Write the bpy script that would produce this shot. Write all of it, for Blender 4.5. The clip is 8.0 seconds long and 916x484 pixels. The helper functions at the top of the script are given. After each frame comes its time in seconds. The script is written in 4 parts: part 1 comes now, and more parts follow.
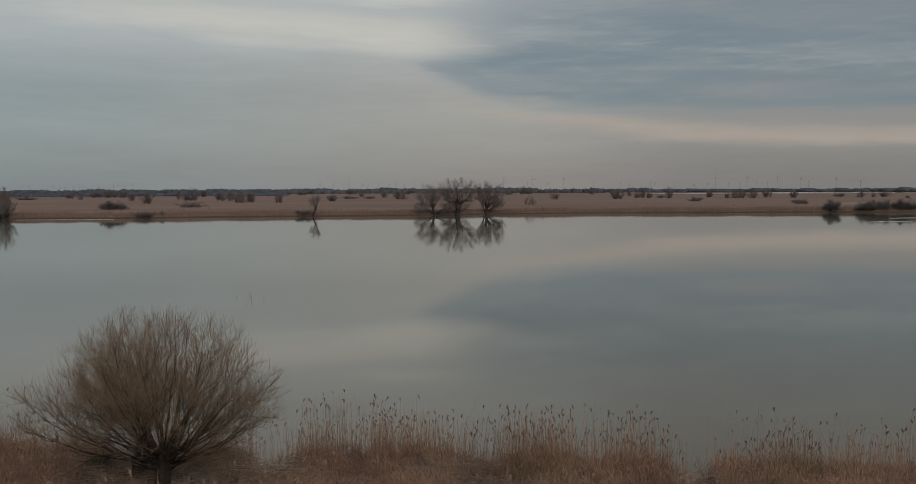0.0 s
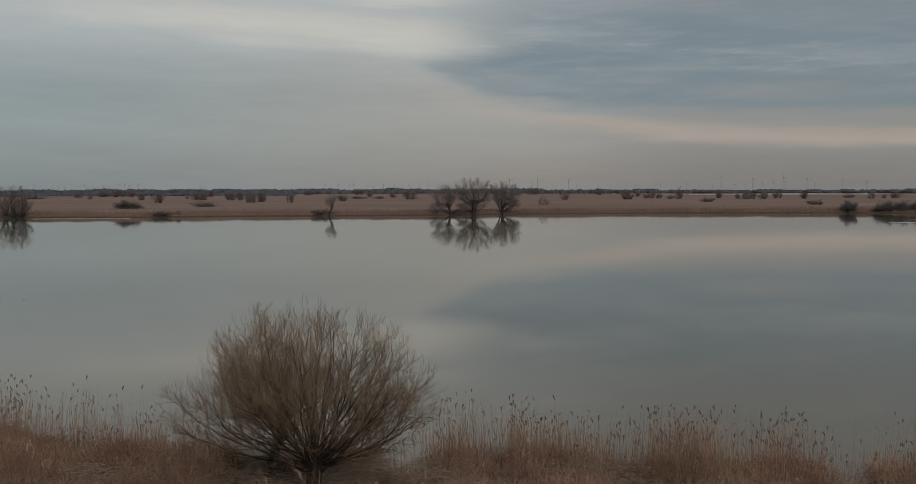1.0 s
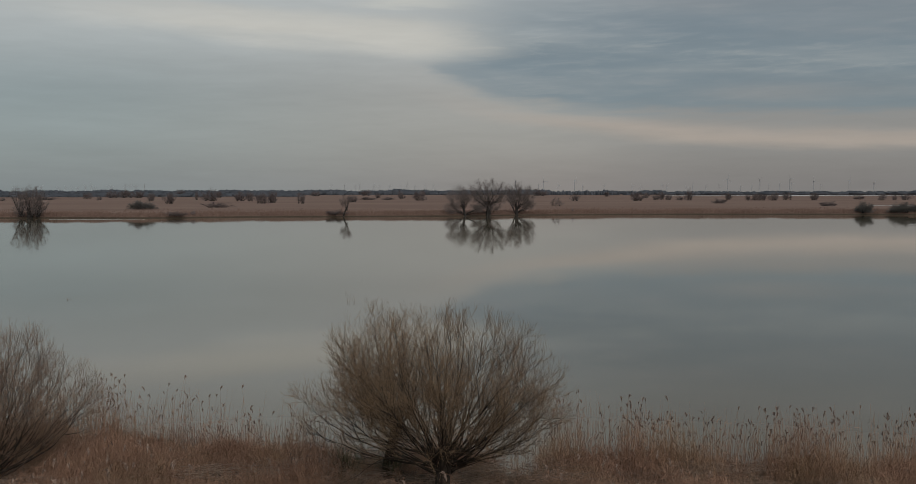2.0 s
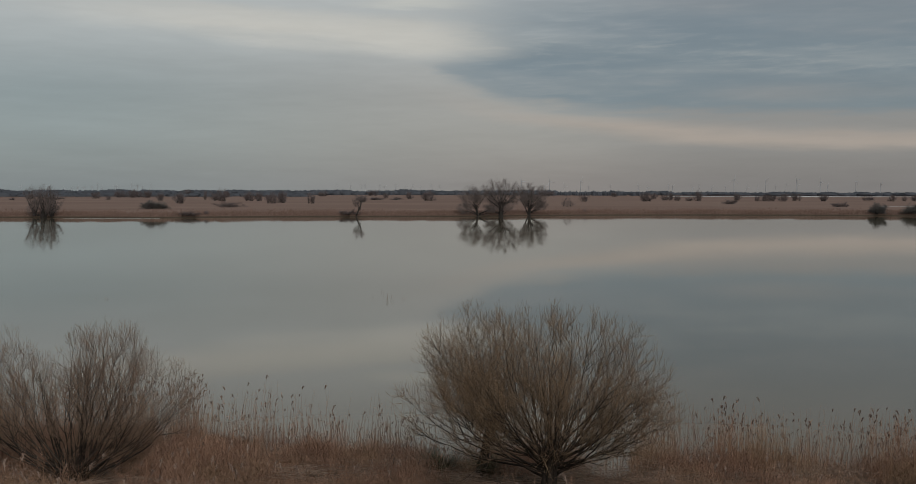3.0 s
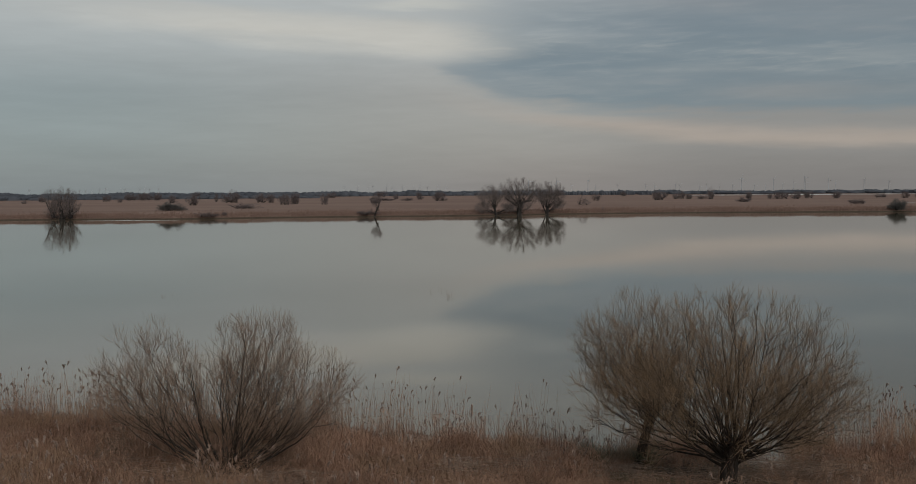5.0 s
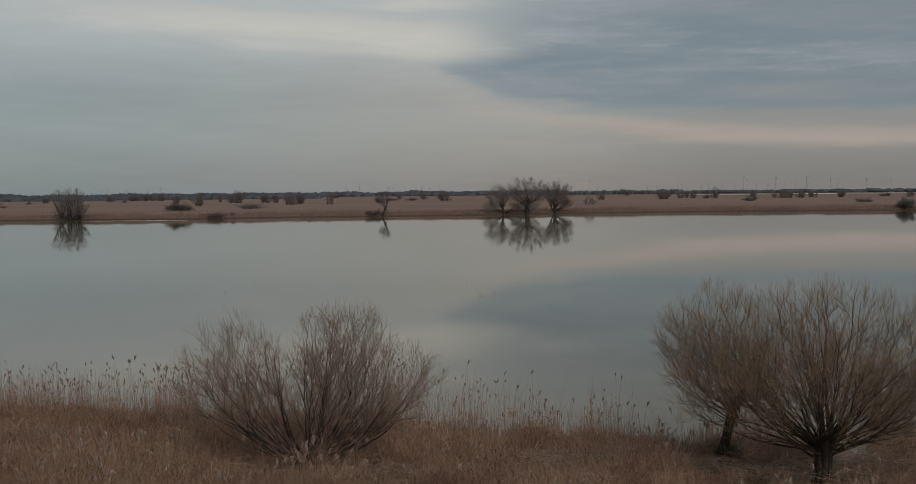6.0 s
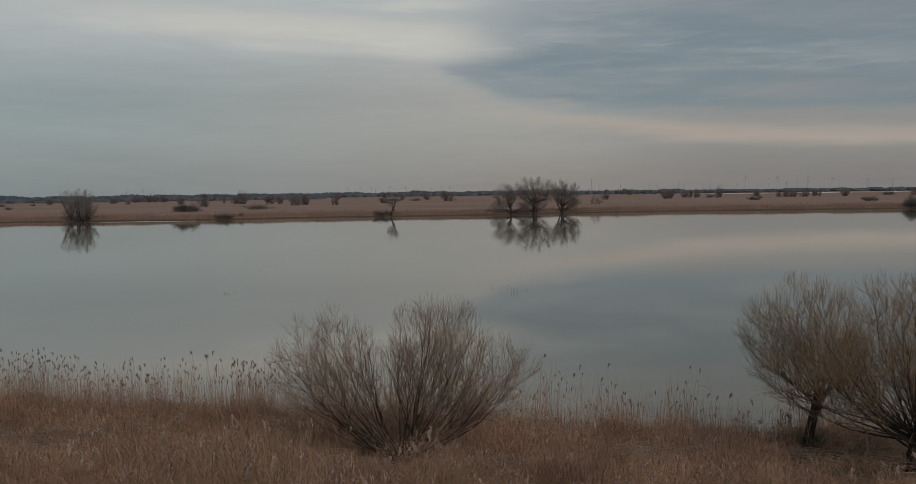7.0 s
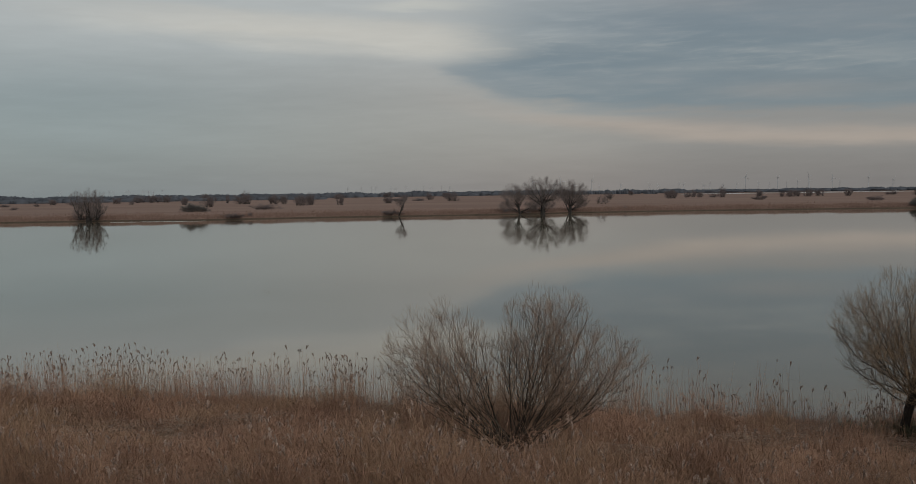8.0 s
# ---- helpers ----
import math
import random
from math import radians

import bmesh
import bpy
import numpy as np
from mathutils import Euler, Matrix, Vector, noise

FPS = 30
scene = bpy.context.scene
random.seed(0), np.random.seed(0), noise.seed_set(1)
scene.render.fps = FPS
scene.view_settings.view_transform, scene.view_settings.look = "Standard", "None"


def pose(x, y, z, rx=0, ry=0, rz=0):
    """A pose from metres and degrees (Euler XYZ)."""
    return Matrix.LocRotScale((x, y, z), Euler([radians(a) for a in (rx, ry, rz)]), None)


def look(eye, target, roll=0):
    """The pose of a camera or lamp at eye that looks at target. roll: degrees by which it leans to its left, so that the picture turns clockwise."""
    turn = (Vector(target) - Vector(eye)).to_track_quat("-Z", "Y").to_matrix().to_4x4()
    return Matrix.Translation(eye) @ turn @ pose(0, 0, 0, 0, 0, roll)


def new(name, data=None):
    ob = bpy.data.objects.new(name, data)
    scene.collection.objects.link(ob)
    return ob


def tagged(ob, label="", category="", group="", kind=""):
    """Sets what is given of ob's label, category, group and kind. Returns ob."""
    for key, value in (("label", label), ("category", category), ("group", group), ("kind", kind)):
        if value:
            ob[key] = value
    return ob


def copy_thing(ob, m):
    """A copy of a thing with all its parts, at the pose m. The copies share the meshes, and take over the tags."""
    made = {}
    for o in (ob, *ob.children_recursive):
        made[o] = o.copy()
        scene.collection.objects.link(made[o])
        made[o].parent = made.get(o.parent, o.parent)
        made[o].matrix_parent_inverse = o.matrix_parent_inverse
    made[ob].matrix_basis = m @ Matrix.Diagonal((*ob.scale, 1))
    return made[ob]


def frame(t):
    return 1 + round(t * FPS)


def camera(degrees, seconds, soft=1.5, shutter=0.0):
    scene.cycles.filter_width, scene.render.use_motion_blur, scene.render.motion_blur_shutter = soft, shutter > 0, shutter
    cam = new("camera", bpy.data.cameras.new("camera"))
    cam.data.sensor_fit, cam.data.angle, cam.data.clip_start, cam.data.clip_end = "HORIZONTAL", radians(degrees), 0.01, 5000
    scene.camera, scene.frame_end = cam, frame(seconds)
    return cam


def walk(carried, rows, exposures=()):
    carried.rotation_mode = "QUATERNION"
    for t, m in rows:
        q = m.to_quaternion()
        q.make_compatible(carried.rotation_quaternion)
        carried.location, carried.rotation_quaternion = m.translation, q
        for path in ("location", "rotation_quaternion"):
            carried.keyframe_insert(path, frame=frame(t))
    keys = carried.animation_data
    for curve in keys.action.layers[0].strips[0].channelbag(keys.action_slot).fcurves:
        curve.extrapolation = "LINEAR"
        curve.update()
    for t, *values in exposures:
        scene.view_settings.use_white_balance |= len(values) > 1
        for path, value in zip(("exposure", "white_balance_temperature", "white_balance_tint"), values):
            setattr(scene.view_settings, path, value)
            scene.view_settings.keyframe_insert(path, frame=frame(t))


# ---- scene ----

# ------------------------------------------------------------------ camera
cam = camera(48.48, 8.0, soft=0.85)

PATH = [  # seconds, x, y, z, yaw, pitch, roll
    (0.0, -0.083, -0.380, 9.129, 5.274, -2.935, 0.250),
    (0.5, -2.504, 0.025, 9.014, 5.374, -2.920, 0.216),
    (1.0, -4.536, 0.216, 8.923, 5.497, -2.907, 0.122),
    (1.5, -6.382, 0.383, 8.821, 5.623, -2.861, 0.135),
    (3.0, -10.751, 0.458, 8.736, 6.068, -2.812, -0.055),
    (3.5, -11.947, 0.477, 8.626, 6.164, -2.808, 0.132),
    (4.0, -13.070, 0.426, 8.510, 6.293, -2.794, 0.341),
    (5.5, -16.290, 1.122, 8.096, 6.467, -2.764, 0.420),
    (6.0, -17.480, 0.878, 8.002, 6.511, -2.763, 0.542),
    (6.5, -18.644, 0.560, 7.938, 6.553, -2.758, 0.647),
    (7.0, -19.942, 0.186, 7.888, 6.561, -2.745, 0.747),
    (7.5, -21.317, -0.317, 7.845, 6.565, -2.738, 0.808),
    (8.0, -22.986, -0.944, 7.835, 6.538, -2.736, 0.794),
]
walk(cam, [(t, pose(x, y, z, 90 + p, 0, w) @ pose(0, 0, 0, 0, 0, -r)) for t, x, y, z, w, p, r in PATH])


# ------------------------------------------------------------------ node helpers
def srgb(r, g, b):
    """Linear colour from the 0..255 values that a screen shows."""
    f = lambda v: v / 12.92 if v <= 0.04045 else ((v + 0.055) / 1.055) ** 2.4
    return (f(r / 255), f(g / 255), f(b / 255), 1.0)


class Nodes:
    """Short names for the nodes of one tree."""

    def __init__(self, tree):
        self.t = tree

    def add(self, kind, **kw):
        n = self.t.nodes.new(kind)
        for k, v in kw.items():
            setattr(n, k, v)
        return n

    def put(self, socket, v):
        if isinstance(v, bpy.types.NodeSocket):
            self.t.links.new(v, socket)
        else:
            socket.default_value = v

    def math(self, op, a, b=0.0, c=0.0):
        n = self.add("ShaderNodeMath", operation=op)
        for s, v in zip(n.inputs, (a, b, c)):
            self.put(s, v)
        return n.outputs[0]

    def step(self, x, lo, hi, a=0.0, b=1.0):
        n = self.add("ShaderNodeMapRange", interpolation_type="SMOOTHSTEP")
        for s, v in zip(n.inputs, (x, lo, hi, a, b)):
            self.put(s, v)
        return n.outputs[0]

    def mix(self, f, a, b, blend="MIX"):
        n = self.add("ShaderNodeMix", data_type="RGBA", blend_type=blend)
        self.put(n.inputs[0], f)
        self.put(n.inputs[6], a)
        self.put(n.inputs[7], b)
        return n.outputs[2]

    def vec(self, x, y, z):
        n = self.add("ShaderNodeCombineXYZ")
        for s, v in zip(n.inputs, (x, y, z)):
            self.put(s, v)
        return n.outputs[0]

    def noise(self, v, scale, detail=4.0, rough=0.55, warp=0.0):
        n = self.add("ShaderNodeTexNoise")
        self.put(n.inputs["Vector"], v)
        n.inputs["Scale"].default_value = scale
        n.inputs["Detail"].default_value = detail
        n.inputs["Roughness"].default_value = rough
        n.inputs["Distortion"].default_value = warp
        return n.outputs["Fac"]


# ------------------------------------------------------------------ world: a dull evening sky with layered cloud
SUN_EL, SUN_AZ = 32.0, 150.0
world = bpy.data.worlds.new("sky")
scene.world = world
world.use_nodes = True
w = Nodes(world.node_tree)
background = world.node_tree.nodes["Background"]
clear = w.add("ShaderNodeTexSky", sky_type="NISHITA", sun_disc=False)
clear.sun_elevation, clear.sun_rotation = radians(SUN_EL), radians(SUN_AZ)
way = w.add("ShaderNodeTexCoord").outputs["Generated"]
sep = w.add("ShaderNodeSeparateXYZ")
w.put(sep.inputs[0], way)
dx, dy, dz = sep.outputs
AZ = w.math("MULTIPLY", w.math("ARCTAN2", dx, dy), 57.2958)
EL = w.math("MULTIPLY", w.math("ARCSINE", w.math("ABSOLUTE", dz)), 57.2958)
flat = w.vec(w.math("MULTIPLY", AZ, 0.05), w.math("MULTIPLY", EL, 0.30), 0.0)
fine = w.vec(w.math("MULTIPLY", AZ, 0.10), w.math("MULTIPLY", w.math("ADD", EL, w.math("MULTIPLY", AZ, 0.05)), 0.75), 3.0)
n_big = w.math("SUBTRACT", w.noise(flat, 1.0, 5.0, 0.55, 0.4), 0.5)
n_fine = w.math("SUBTRACT", w.noise(fine, 1.0, 5.0, 0.52, 0.15), 0.5)
hair = w.vec(w.math("MULTIPLY", AZ, 0.33), w.math("MULTIPLY", w.math("SUBTRACT", EL, w.math("MULTIPLY", AZ, 0.03)), 2.6), 7.0)
n_hair = w.math("SUBTRACT", w.noise(hair, 1.0, 4.0, 0.6, 0.3), 0.5)
bell = lambda v, mid, wide: w.math("POWER", 2.718, w.math("MULTIPLY", w.math("POWER", w.math("DIVIDE", w.math("SUBTRACT", v, mid), wide), 2.0), -1.0))

col = w.mix(w.step(AZ, -30.0, -4.0), srgb(140, 150, 152), srgb(158, 156, 152))
col = w.mix(w.step(EL, 4.6, 0.0), col, w.mix(w.step(AZ, -30, 4), srgb(127, 135, 138), srgb(140, 135, 133)))
col = w.mix(w.math("MULTIPLY", w.step(EL, 4.8, 9.5), 0.8), col, srgb(181, 184, 182))
col = w.mix(w.math("MULTIPLY", w.step(AZ, -3.0, 9.0), 0.8), col, w.mix(w.step(EL, 4.2, 0.3), srgb(139, 137, 136), srgb(125, 123, 123)))
# cream streaks high on the left
streak = w.math("ADD", w.math("SUBTRACT", EL, 7.95), w.math("MULTIPLY", AZ, 0.068))
streak = w.math("ABSOLUTE", w.math("ADD", streak, w.math("MULTIPLY", n_fine, 1.8)))
m_cream = w.math("MULTIPLY", w.step(streak, 1.45, 0.0), w.step(AZ, -34.0, -16.0))
col = w.mix(w.math("MULTIPLY", m_cream, 0.8), col, srgb(201, 197, 187))
wisp = w.math("ABSOLUTE", w.math("ADD", w.math("SUBTRACT", EL, 10.5), w.math("MULTIPLY", n_fine, 2.0)))
col = w.mix(w.math("MULTIPLY", w.math("MULTIPLY", w.step(wisp, 0.5, 0.0), w.step(w.math("ABSOLUTE", w.math("ADD", AZ, 8.0)), 5.0, 1.0)), 0.7), col, srgb(198, 197, 188))
# warm band under the dark bank
warm_c = w.math("ADD", 2.6, w.math("MULTIPLY", w.math("POWER", 2.718, w.math("MULTIPLY", w.math("ADD", AZ, 3.0), -0.11)), 1.7))
warm_d = w.math("ABSOLUTE", w.math("ADD", w.math("SUBTRACT", EL, warm_c), w.math("MULTIPLY", n_fine, 1.2)))
m_warm = w.math("MULTIPLY", w.step(warm_d, 0.78, 0.0), w.step(AZ, -10.0, 5.0))
col = w.mix(w.math("MULTIPLY", m_warm, 0.75), col, srgb(172, 159, 149))
# dark blue-grey bank
low = w.math("ADD", 3.85, w.math("MULTIPLY", w.math("POWER", 2.718, w.math("MULTIPLY", w.math("ADD", AZ, 7.6), -0.18)), 2.9))
e1 = w.math("ADD", w.math("SUBTRACT", EL, low), w.math("ADD", w.math("MULTIPLY", n_fine, 2.4), w.math("MULTIPLY", n_hair, 0.9)))
notch = w.math("SUBTRACT", w.math("MULTIPLY", bell(EL, 6.75, 0.55), 2.2), w.math("MULTIPLY", bell(EL, 7.9, 0.6), 0.9))
e2 = w.math("ADD", w.math("ADD", w.math("ADD", AZ, 6.2), notch), w.math("ADD", w.math("MULTIPLY", n_fine, 5.0), w.math("MULTIPLY", n_hair, 4.0)))
m_dark = w.math("MULTIPLY", w.step(e1, -0.4, 0.7), w.step(e2, -2.4, 4.2))
m_dark = w.math("MULTIPLY", m_dark, w.step(n_fine, 0.26, -0.10, 0.72, 1.0))
m_dark = w.math("MULTIPLY", m_dark, w.step(EL, 13.0, 8.0, 0.3, 1.0))
m_dark = w.math("MULTIPLY", m_dark, w.math("SUBTRACT", 1.0, w.math("MULTIPLY", w.math("MULTIPLY", bell(EL, 5.3, 0.5), bell(AZ, 11.5, 4.0)), 0.45)))
m_dark = w.math("MULTIPLY", m_dark, w.math("SUBTRACT", 1.0, w.math("MULTIPLY", w.math("MULTIPLY", w.step(EL, 7.2, 9.6), w.step(AZ, 4.0, -5.0)), 0.28)))
m_dark = w.math("MULTIPLY", m_dark, w.step(n_hair, 0.30, -0.05, 0.78, 1.0))
col = w.mix(w.math("MULTIPLY", m_dark, 0.95), col, srgb(118, 131, 139))
# soft large and small unevenness, and the cloud going on overhead
col = w.mix(1.0, col, w.vec(*[w.math("ADD", 1.0, w.math("ADD", w.math("MULTIPLY", n_big, 0.22), w.math("ADD", w.math("MULTIPLY", n_fine, 0.17), w.math("MULTIPLY", n_hair, 0.13))))] * 3), "MULTIPLY")
col = w.mix(w.step(EL, 14.0, 30.0), col, w.mix(w.step(n_big, -0.2, 0.2), srgb(128, 138, 145), srgb(168, 172, 172)))
thin = w.mix(1.0, clear.outputs[0], (0.06, 0.06, 0.06, 1), "MULTIPLY")
sky_mix = w.mix(0.12, col, thin)
w.put(background.inputs["Color"], sky_mix)
background.inputs["Strength"].default_value = 1.0

sun = new("sun", bpy.data.lights.new("sun", "SUN"))
sun.data.energy, sun.data.angle, sun.data.color = 1.0, radians(25), (1.0, 0.95, 0.88)
sun.matrix_basis = look((0, 0, 0), [-c for c in (math.sin(radians(SUN_AZ)) * math.cos(radians(SUN_EL)), math.cos(radians(SUN_AZ)) * math.cos(radians(SUN_EL)), math.sin(radians(SUN_EL)))])


# ------------------------------------------------------------------ materials
def surface(name, a, b, scale=4.0, rough=0.85, bump=0.0, island=0.35, spec=0.2, fine_scale=0.0, tint=None):
    """A matt two-tone surface: large patches, fine grain, and a shade of its own for every loose piece."""
    m = bpy.data.materials.new(name)
    m.use_nodes = True
    n = Nodes(m.node_tree)
    p = m.node_tree.nodes["Principled BSDF"]
    co = n.add("ShaderNodeTexCoord").outputs["Object"]
    patch = n.noise(co, scale, 4.0, 0.6)
    grain = n.noise(co, fine_scale or scale * 9.0, 3.0, 0.6)
    f = n.math("ADD", n.math("MULTIPLY", n.step(patch, 0.3, 0.7), 1.0 - island), n.math("MULTIPLY", n.add("ShaderNodeNewGeometry").outputs["Random Per Island"], island))
    col = n.mix(f, (*a, 1), (*b, 1))
    if tint:
        col = n.mix(n.step(n.noise(co, 0.4, 3.0, 0.6), 0.46, 0.68, 0.0, 0.5), col, (*tint, 1))
    col = n.mix(1.0, col, n.vec(*[n.step(grain, 0.25, 0.75, 0.78, 1.18)] * 3), "MULTIPLY")
    n.put(p.inputs["Base Color"], col)
    p.inputs["Roughness"].default_value = rough
    p.inputs["Specular IOR Level"].default_value = spec
    if bump:
        bn = n.add("ShaderNodeBump")
        bn.inputs["Strength"].default_value, bn.inputs["Distance"].default_value = 0.7, bump
        n.put(bn.inputs["Height"], grain)
        n.put(p.inputs["Normal"], bn.outputs[0])
    return m


BARK = surface("bark_dark", (0.022, 0.018, 0.015), (0.065, 0.05, 0.04), 6.0, 0.9, 0.01)
# bark of the far trees: greyer copy with distance haze in its colour
BARK_FAR = surface("bark_haze_grey", (0.035, 0.031, 0.030), (0.07, 0.061, 0.058), 2.0, 0.9, 0.01)
BRANCH = surface("branch_brown", (0.030, 0.023, 0.019), (0.082, 0.060, 0.046), 5.0, 0.85, 0.003)
BRANCH_RED = surface("branch_red_brown", (0.05, 0.036, 0.028), (0.12, 0.086, 0.066), 5.0, 0.85, 0.003)
TWIG_OLIVE = surface("twig_olive_brown", (0.190, 0.124, 0.078), (0.350, 0.242, 0.152), 1.2, 0.75)
TWIG_RED = surface("twig_red_brown", (0.21, 0.14, 0.10), (0.38, 0.265, 0.19), 1.2, 0.75)
# the three far twig colours have distance haze mixed into them
TWIG_FAR = surface("twig_haze_grey_brown", (0.15, 0.122, 0.12), (0.25, 0.205, 0.20), 0.3, 0.85)
TWIG_BANK = surface("twig_bank_haze_brown", (0.155, 0.128, 0.122), (0.25, 0.21, 0.20), 0.3, 0.9)
TWIG_DARK = surface("twig_dark_haze_grey", (0.125, 0.12, 0.115), (0.20, 0.187, 0.175), 0.3, 0.9)
# distance haze over the woods is painted in as this blue-grey base colour
WOODS = surface("woods_haze_blue_grey", (0.185, 0.200, 0.230), (0.200, 0.215, 0.245), 0.01, 0.95, 0.0, 0.5)
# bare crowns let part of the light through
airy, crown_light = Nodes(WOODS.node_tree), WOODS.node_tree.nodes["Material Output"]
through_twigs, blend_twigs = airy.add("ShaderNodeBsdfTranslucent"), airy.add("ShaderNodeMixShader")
# same haze tint in the translucent colour
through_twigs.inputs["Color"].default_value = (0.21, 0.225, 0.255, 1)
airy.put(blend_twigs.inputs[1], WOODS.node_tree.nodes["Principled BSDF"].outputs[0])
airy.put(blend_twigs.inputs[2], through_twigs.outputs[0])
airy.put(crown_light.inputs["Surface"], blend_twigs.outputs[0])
REED_STEM = surface("reed_straw_stem", (0.235, 0.129, 0.084), (0.52, 0.318, 0.215), 0.5, 0.7, tint=(0.36, 0.26, 0.155))
REED_LEAF = surface("reed_rust_leaf", (0.170, 0.090, 0.060), (0.46, 0.275, 0.188), 0.45, 0.8, island=0.24, tint=(0.34, 0.235, 0.135))
REED_LITTER = surface("reed_pale_litter", (0.19, 0.125, 0.09), (0.46, 0.35, 0.275), 0.5, 0.8)
PLUME_DARK = surface("plume_brown", (0.15, 0.102, 0.080), (0.33, 0.235, 0.19), 1.0, 0.9)
PLUME_PALE = surface("plume_beige", (0.28, 0.20, 0.16), (0.44, 0.33, 0.27), 1.0, 0.9)
# far reed brown, shifted pinker to paint in the distance haze
REED_FAR = surface("far_reed_haze_brown", (0.225, 0.150, 0.121), (0.262, 0.177, 0.145), 0.05, 0.9, 0.0, 0.25, 0.1, 1.0)
PAINT = surface("turbine_paint", (0.40, 0.42, 0.44), (0.46, 0.48, 0.50), 0.05, 0.6)
SEDGE = surface("sedge_green", (0.06, 0.058, 0.032), (0.14, 0.128, 0.072), 2.0, 0.7)
# matt pale colour that stands in for sky glare on water
BRIGHT_WATER = surface("bright_water_pale", (0.62, 0.62, 0.60), (0.75, 0.75, 0.73), 0.3, 0.6)


def ground_material():
    m = bpy.data.materials.new("marsh_ground")
    m.use_nodes = True
    n = Nodes(m.node_tree)
    p = m.node_tree.nodes["Principled BSDF"]
    co = n.add("ShaderNodeTexCoord").outputs["Object"]
    sx = n.add("ShaderNodeSeparateXYZ")
    n.put(sx.inputs[0], co)
    stretched = n.vec(n.math("MULTIPLY", sx.outputs[0], 0.35), sx.outputs[1], sx.outputs[2])
    big = n.noise(stretched, 0.012, 5.0, 0.6, 0.3)
    mid = n.noise(stretched, 0.11, 5.0, 0.65)
    grain = n.noise(co, 3.0, 4.0, 0.7)
    # marsh browns, with the haze's pinker tint put into the colour
    reed = n.mix(n.step(big, 0.35, 0.65), (0.238, 0.155, 0.124, 1), (0.288, 0.196, 0.158, 1))
    reed = n.mix(n.step(mid, 0.35, 0.7, 0.0, 0.55), reed, (0.215, 0.14, 0.108, 1))
    mud = n.mix(n.step(grain, 0.3, 0.7), (0.045, 0.034, 0.026, 1), (0.13, 0.098, 0.07, 1))
    wet = n.math("MULTIPLY", n.step(n.math("ADD", sx.outputs[2], n.math("MULTIPLY", n.math("SUBTRACT", mid, 0.5), 0.3)), 0.55, 0.15), n.step(sx.outputs[1], 600.0, 450.0))
    near = n.step(sx.outputs[1], 200.0, 60.0)
    litter = n.mix(n.step(grain, 0.35, 0.7), (0.07, 0.045, 0.03, 1), (0.23, 0.155, 0.105, 1))
    col = n.mix(near, reed, litter)
    col = n.mix(wet, col, mud)
    n.put(p.inputs["Base Color"], col)
    p.inputs["Roughness"].default_value = 0.95
    p.inputs["Specular IOR Level"].default_value = 0.1
    bn = n.add("ShaderNodeBump")
    bn.inputs["Strength"].default_value, bn.inputs["Distance"].default_value = 0.8, 0.05
    n.put(bn.inputs["Height"], grain)
    n.put(p.inputs["Normal"], bn.outputs[0])
    return m


def water_material():
    m = bpy.data.materials.new("still_water")
    m.use_nodes = True
    n = Nodes(m.node_tree)
    p = m.node_tree.nodes["Principled BSDF"]
    co = n.add("ShaderNodeTexCoord").outputs["Object"]
    n.put(p.inputs["Base Color"], n.mix(n.noise(co, 0.03, 3.0), (0.142, 0.120, 0.078, 1), (0.168, 0.143, 0.096, 1)))
    p.inputs["IOR"].default_value = 1.33
    n.put(p.inputs["Roughness"], n.step(n.noise(co, 0.02, 4.0), 0.4, 0.7, 0.02, 0.05))
    bn = n.add("ShaderNodeBump")
    bn.inputs["Strength"].default_value, bn.inputs["Distance"].default_value = 0.08, 0.01
    n.put(bn.inputs["Height"], n.noise(co, 1.6, 3.0, 0.5, 0.3))
    n.put(p.inputs["Normal"], bn.outputs[0])
    return m


GROUND, WATER = ground_material(), water_material()


# ------------------------------------------------------------------ mesh helpers
def mesh_of(name, verts, quads, material, smooth=False):
    """One mesh from arrays of corners and four-sided faces."""
    verts, quads = np.asarray(verts, np.float32), np.asarray(quads, np.int32)
    me = bpy.data.meshes.new(name)
    me.vertices.add(len(verts))
    me.vertices.foreach_set("co", verts.ravel())
    me.loops.add(quads.size)
    me.loops.foreach_set("vertex_index", quads.ravel())
    me.polygons.add(len(quads))
    me.polygons.foreach_set("loop_start", np.arange(0, quads.size, quads.shape[1], dtype=np.int32))
    if smooth:
        me.polygons.foreach_set("use_smooth", np.ones(len(quads), bool))
    me.materials.append(material)
    me.update(calc_edges=True)
    me.validate()
    return me


def under(name, me, parent, label=""):
    ob = new(name, me)
    ob.parent = parent
    return tagged(ob, label)


def unit(v):
    return v / np.maximum(np.linalg.norm(v, axis=-1, keepdims=True), 1e-9)


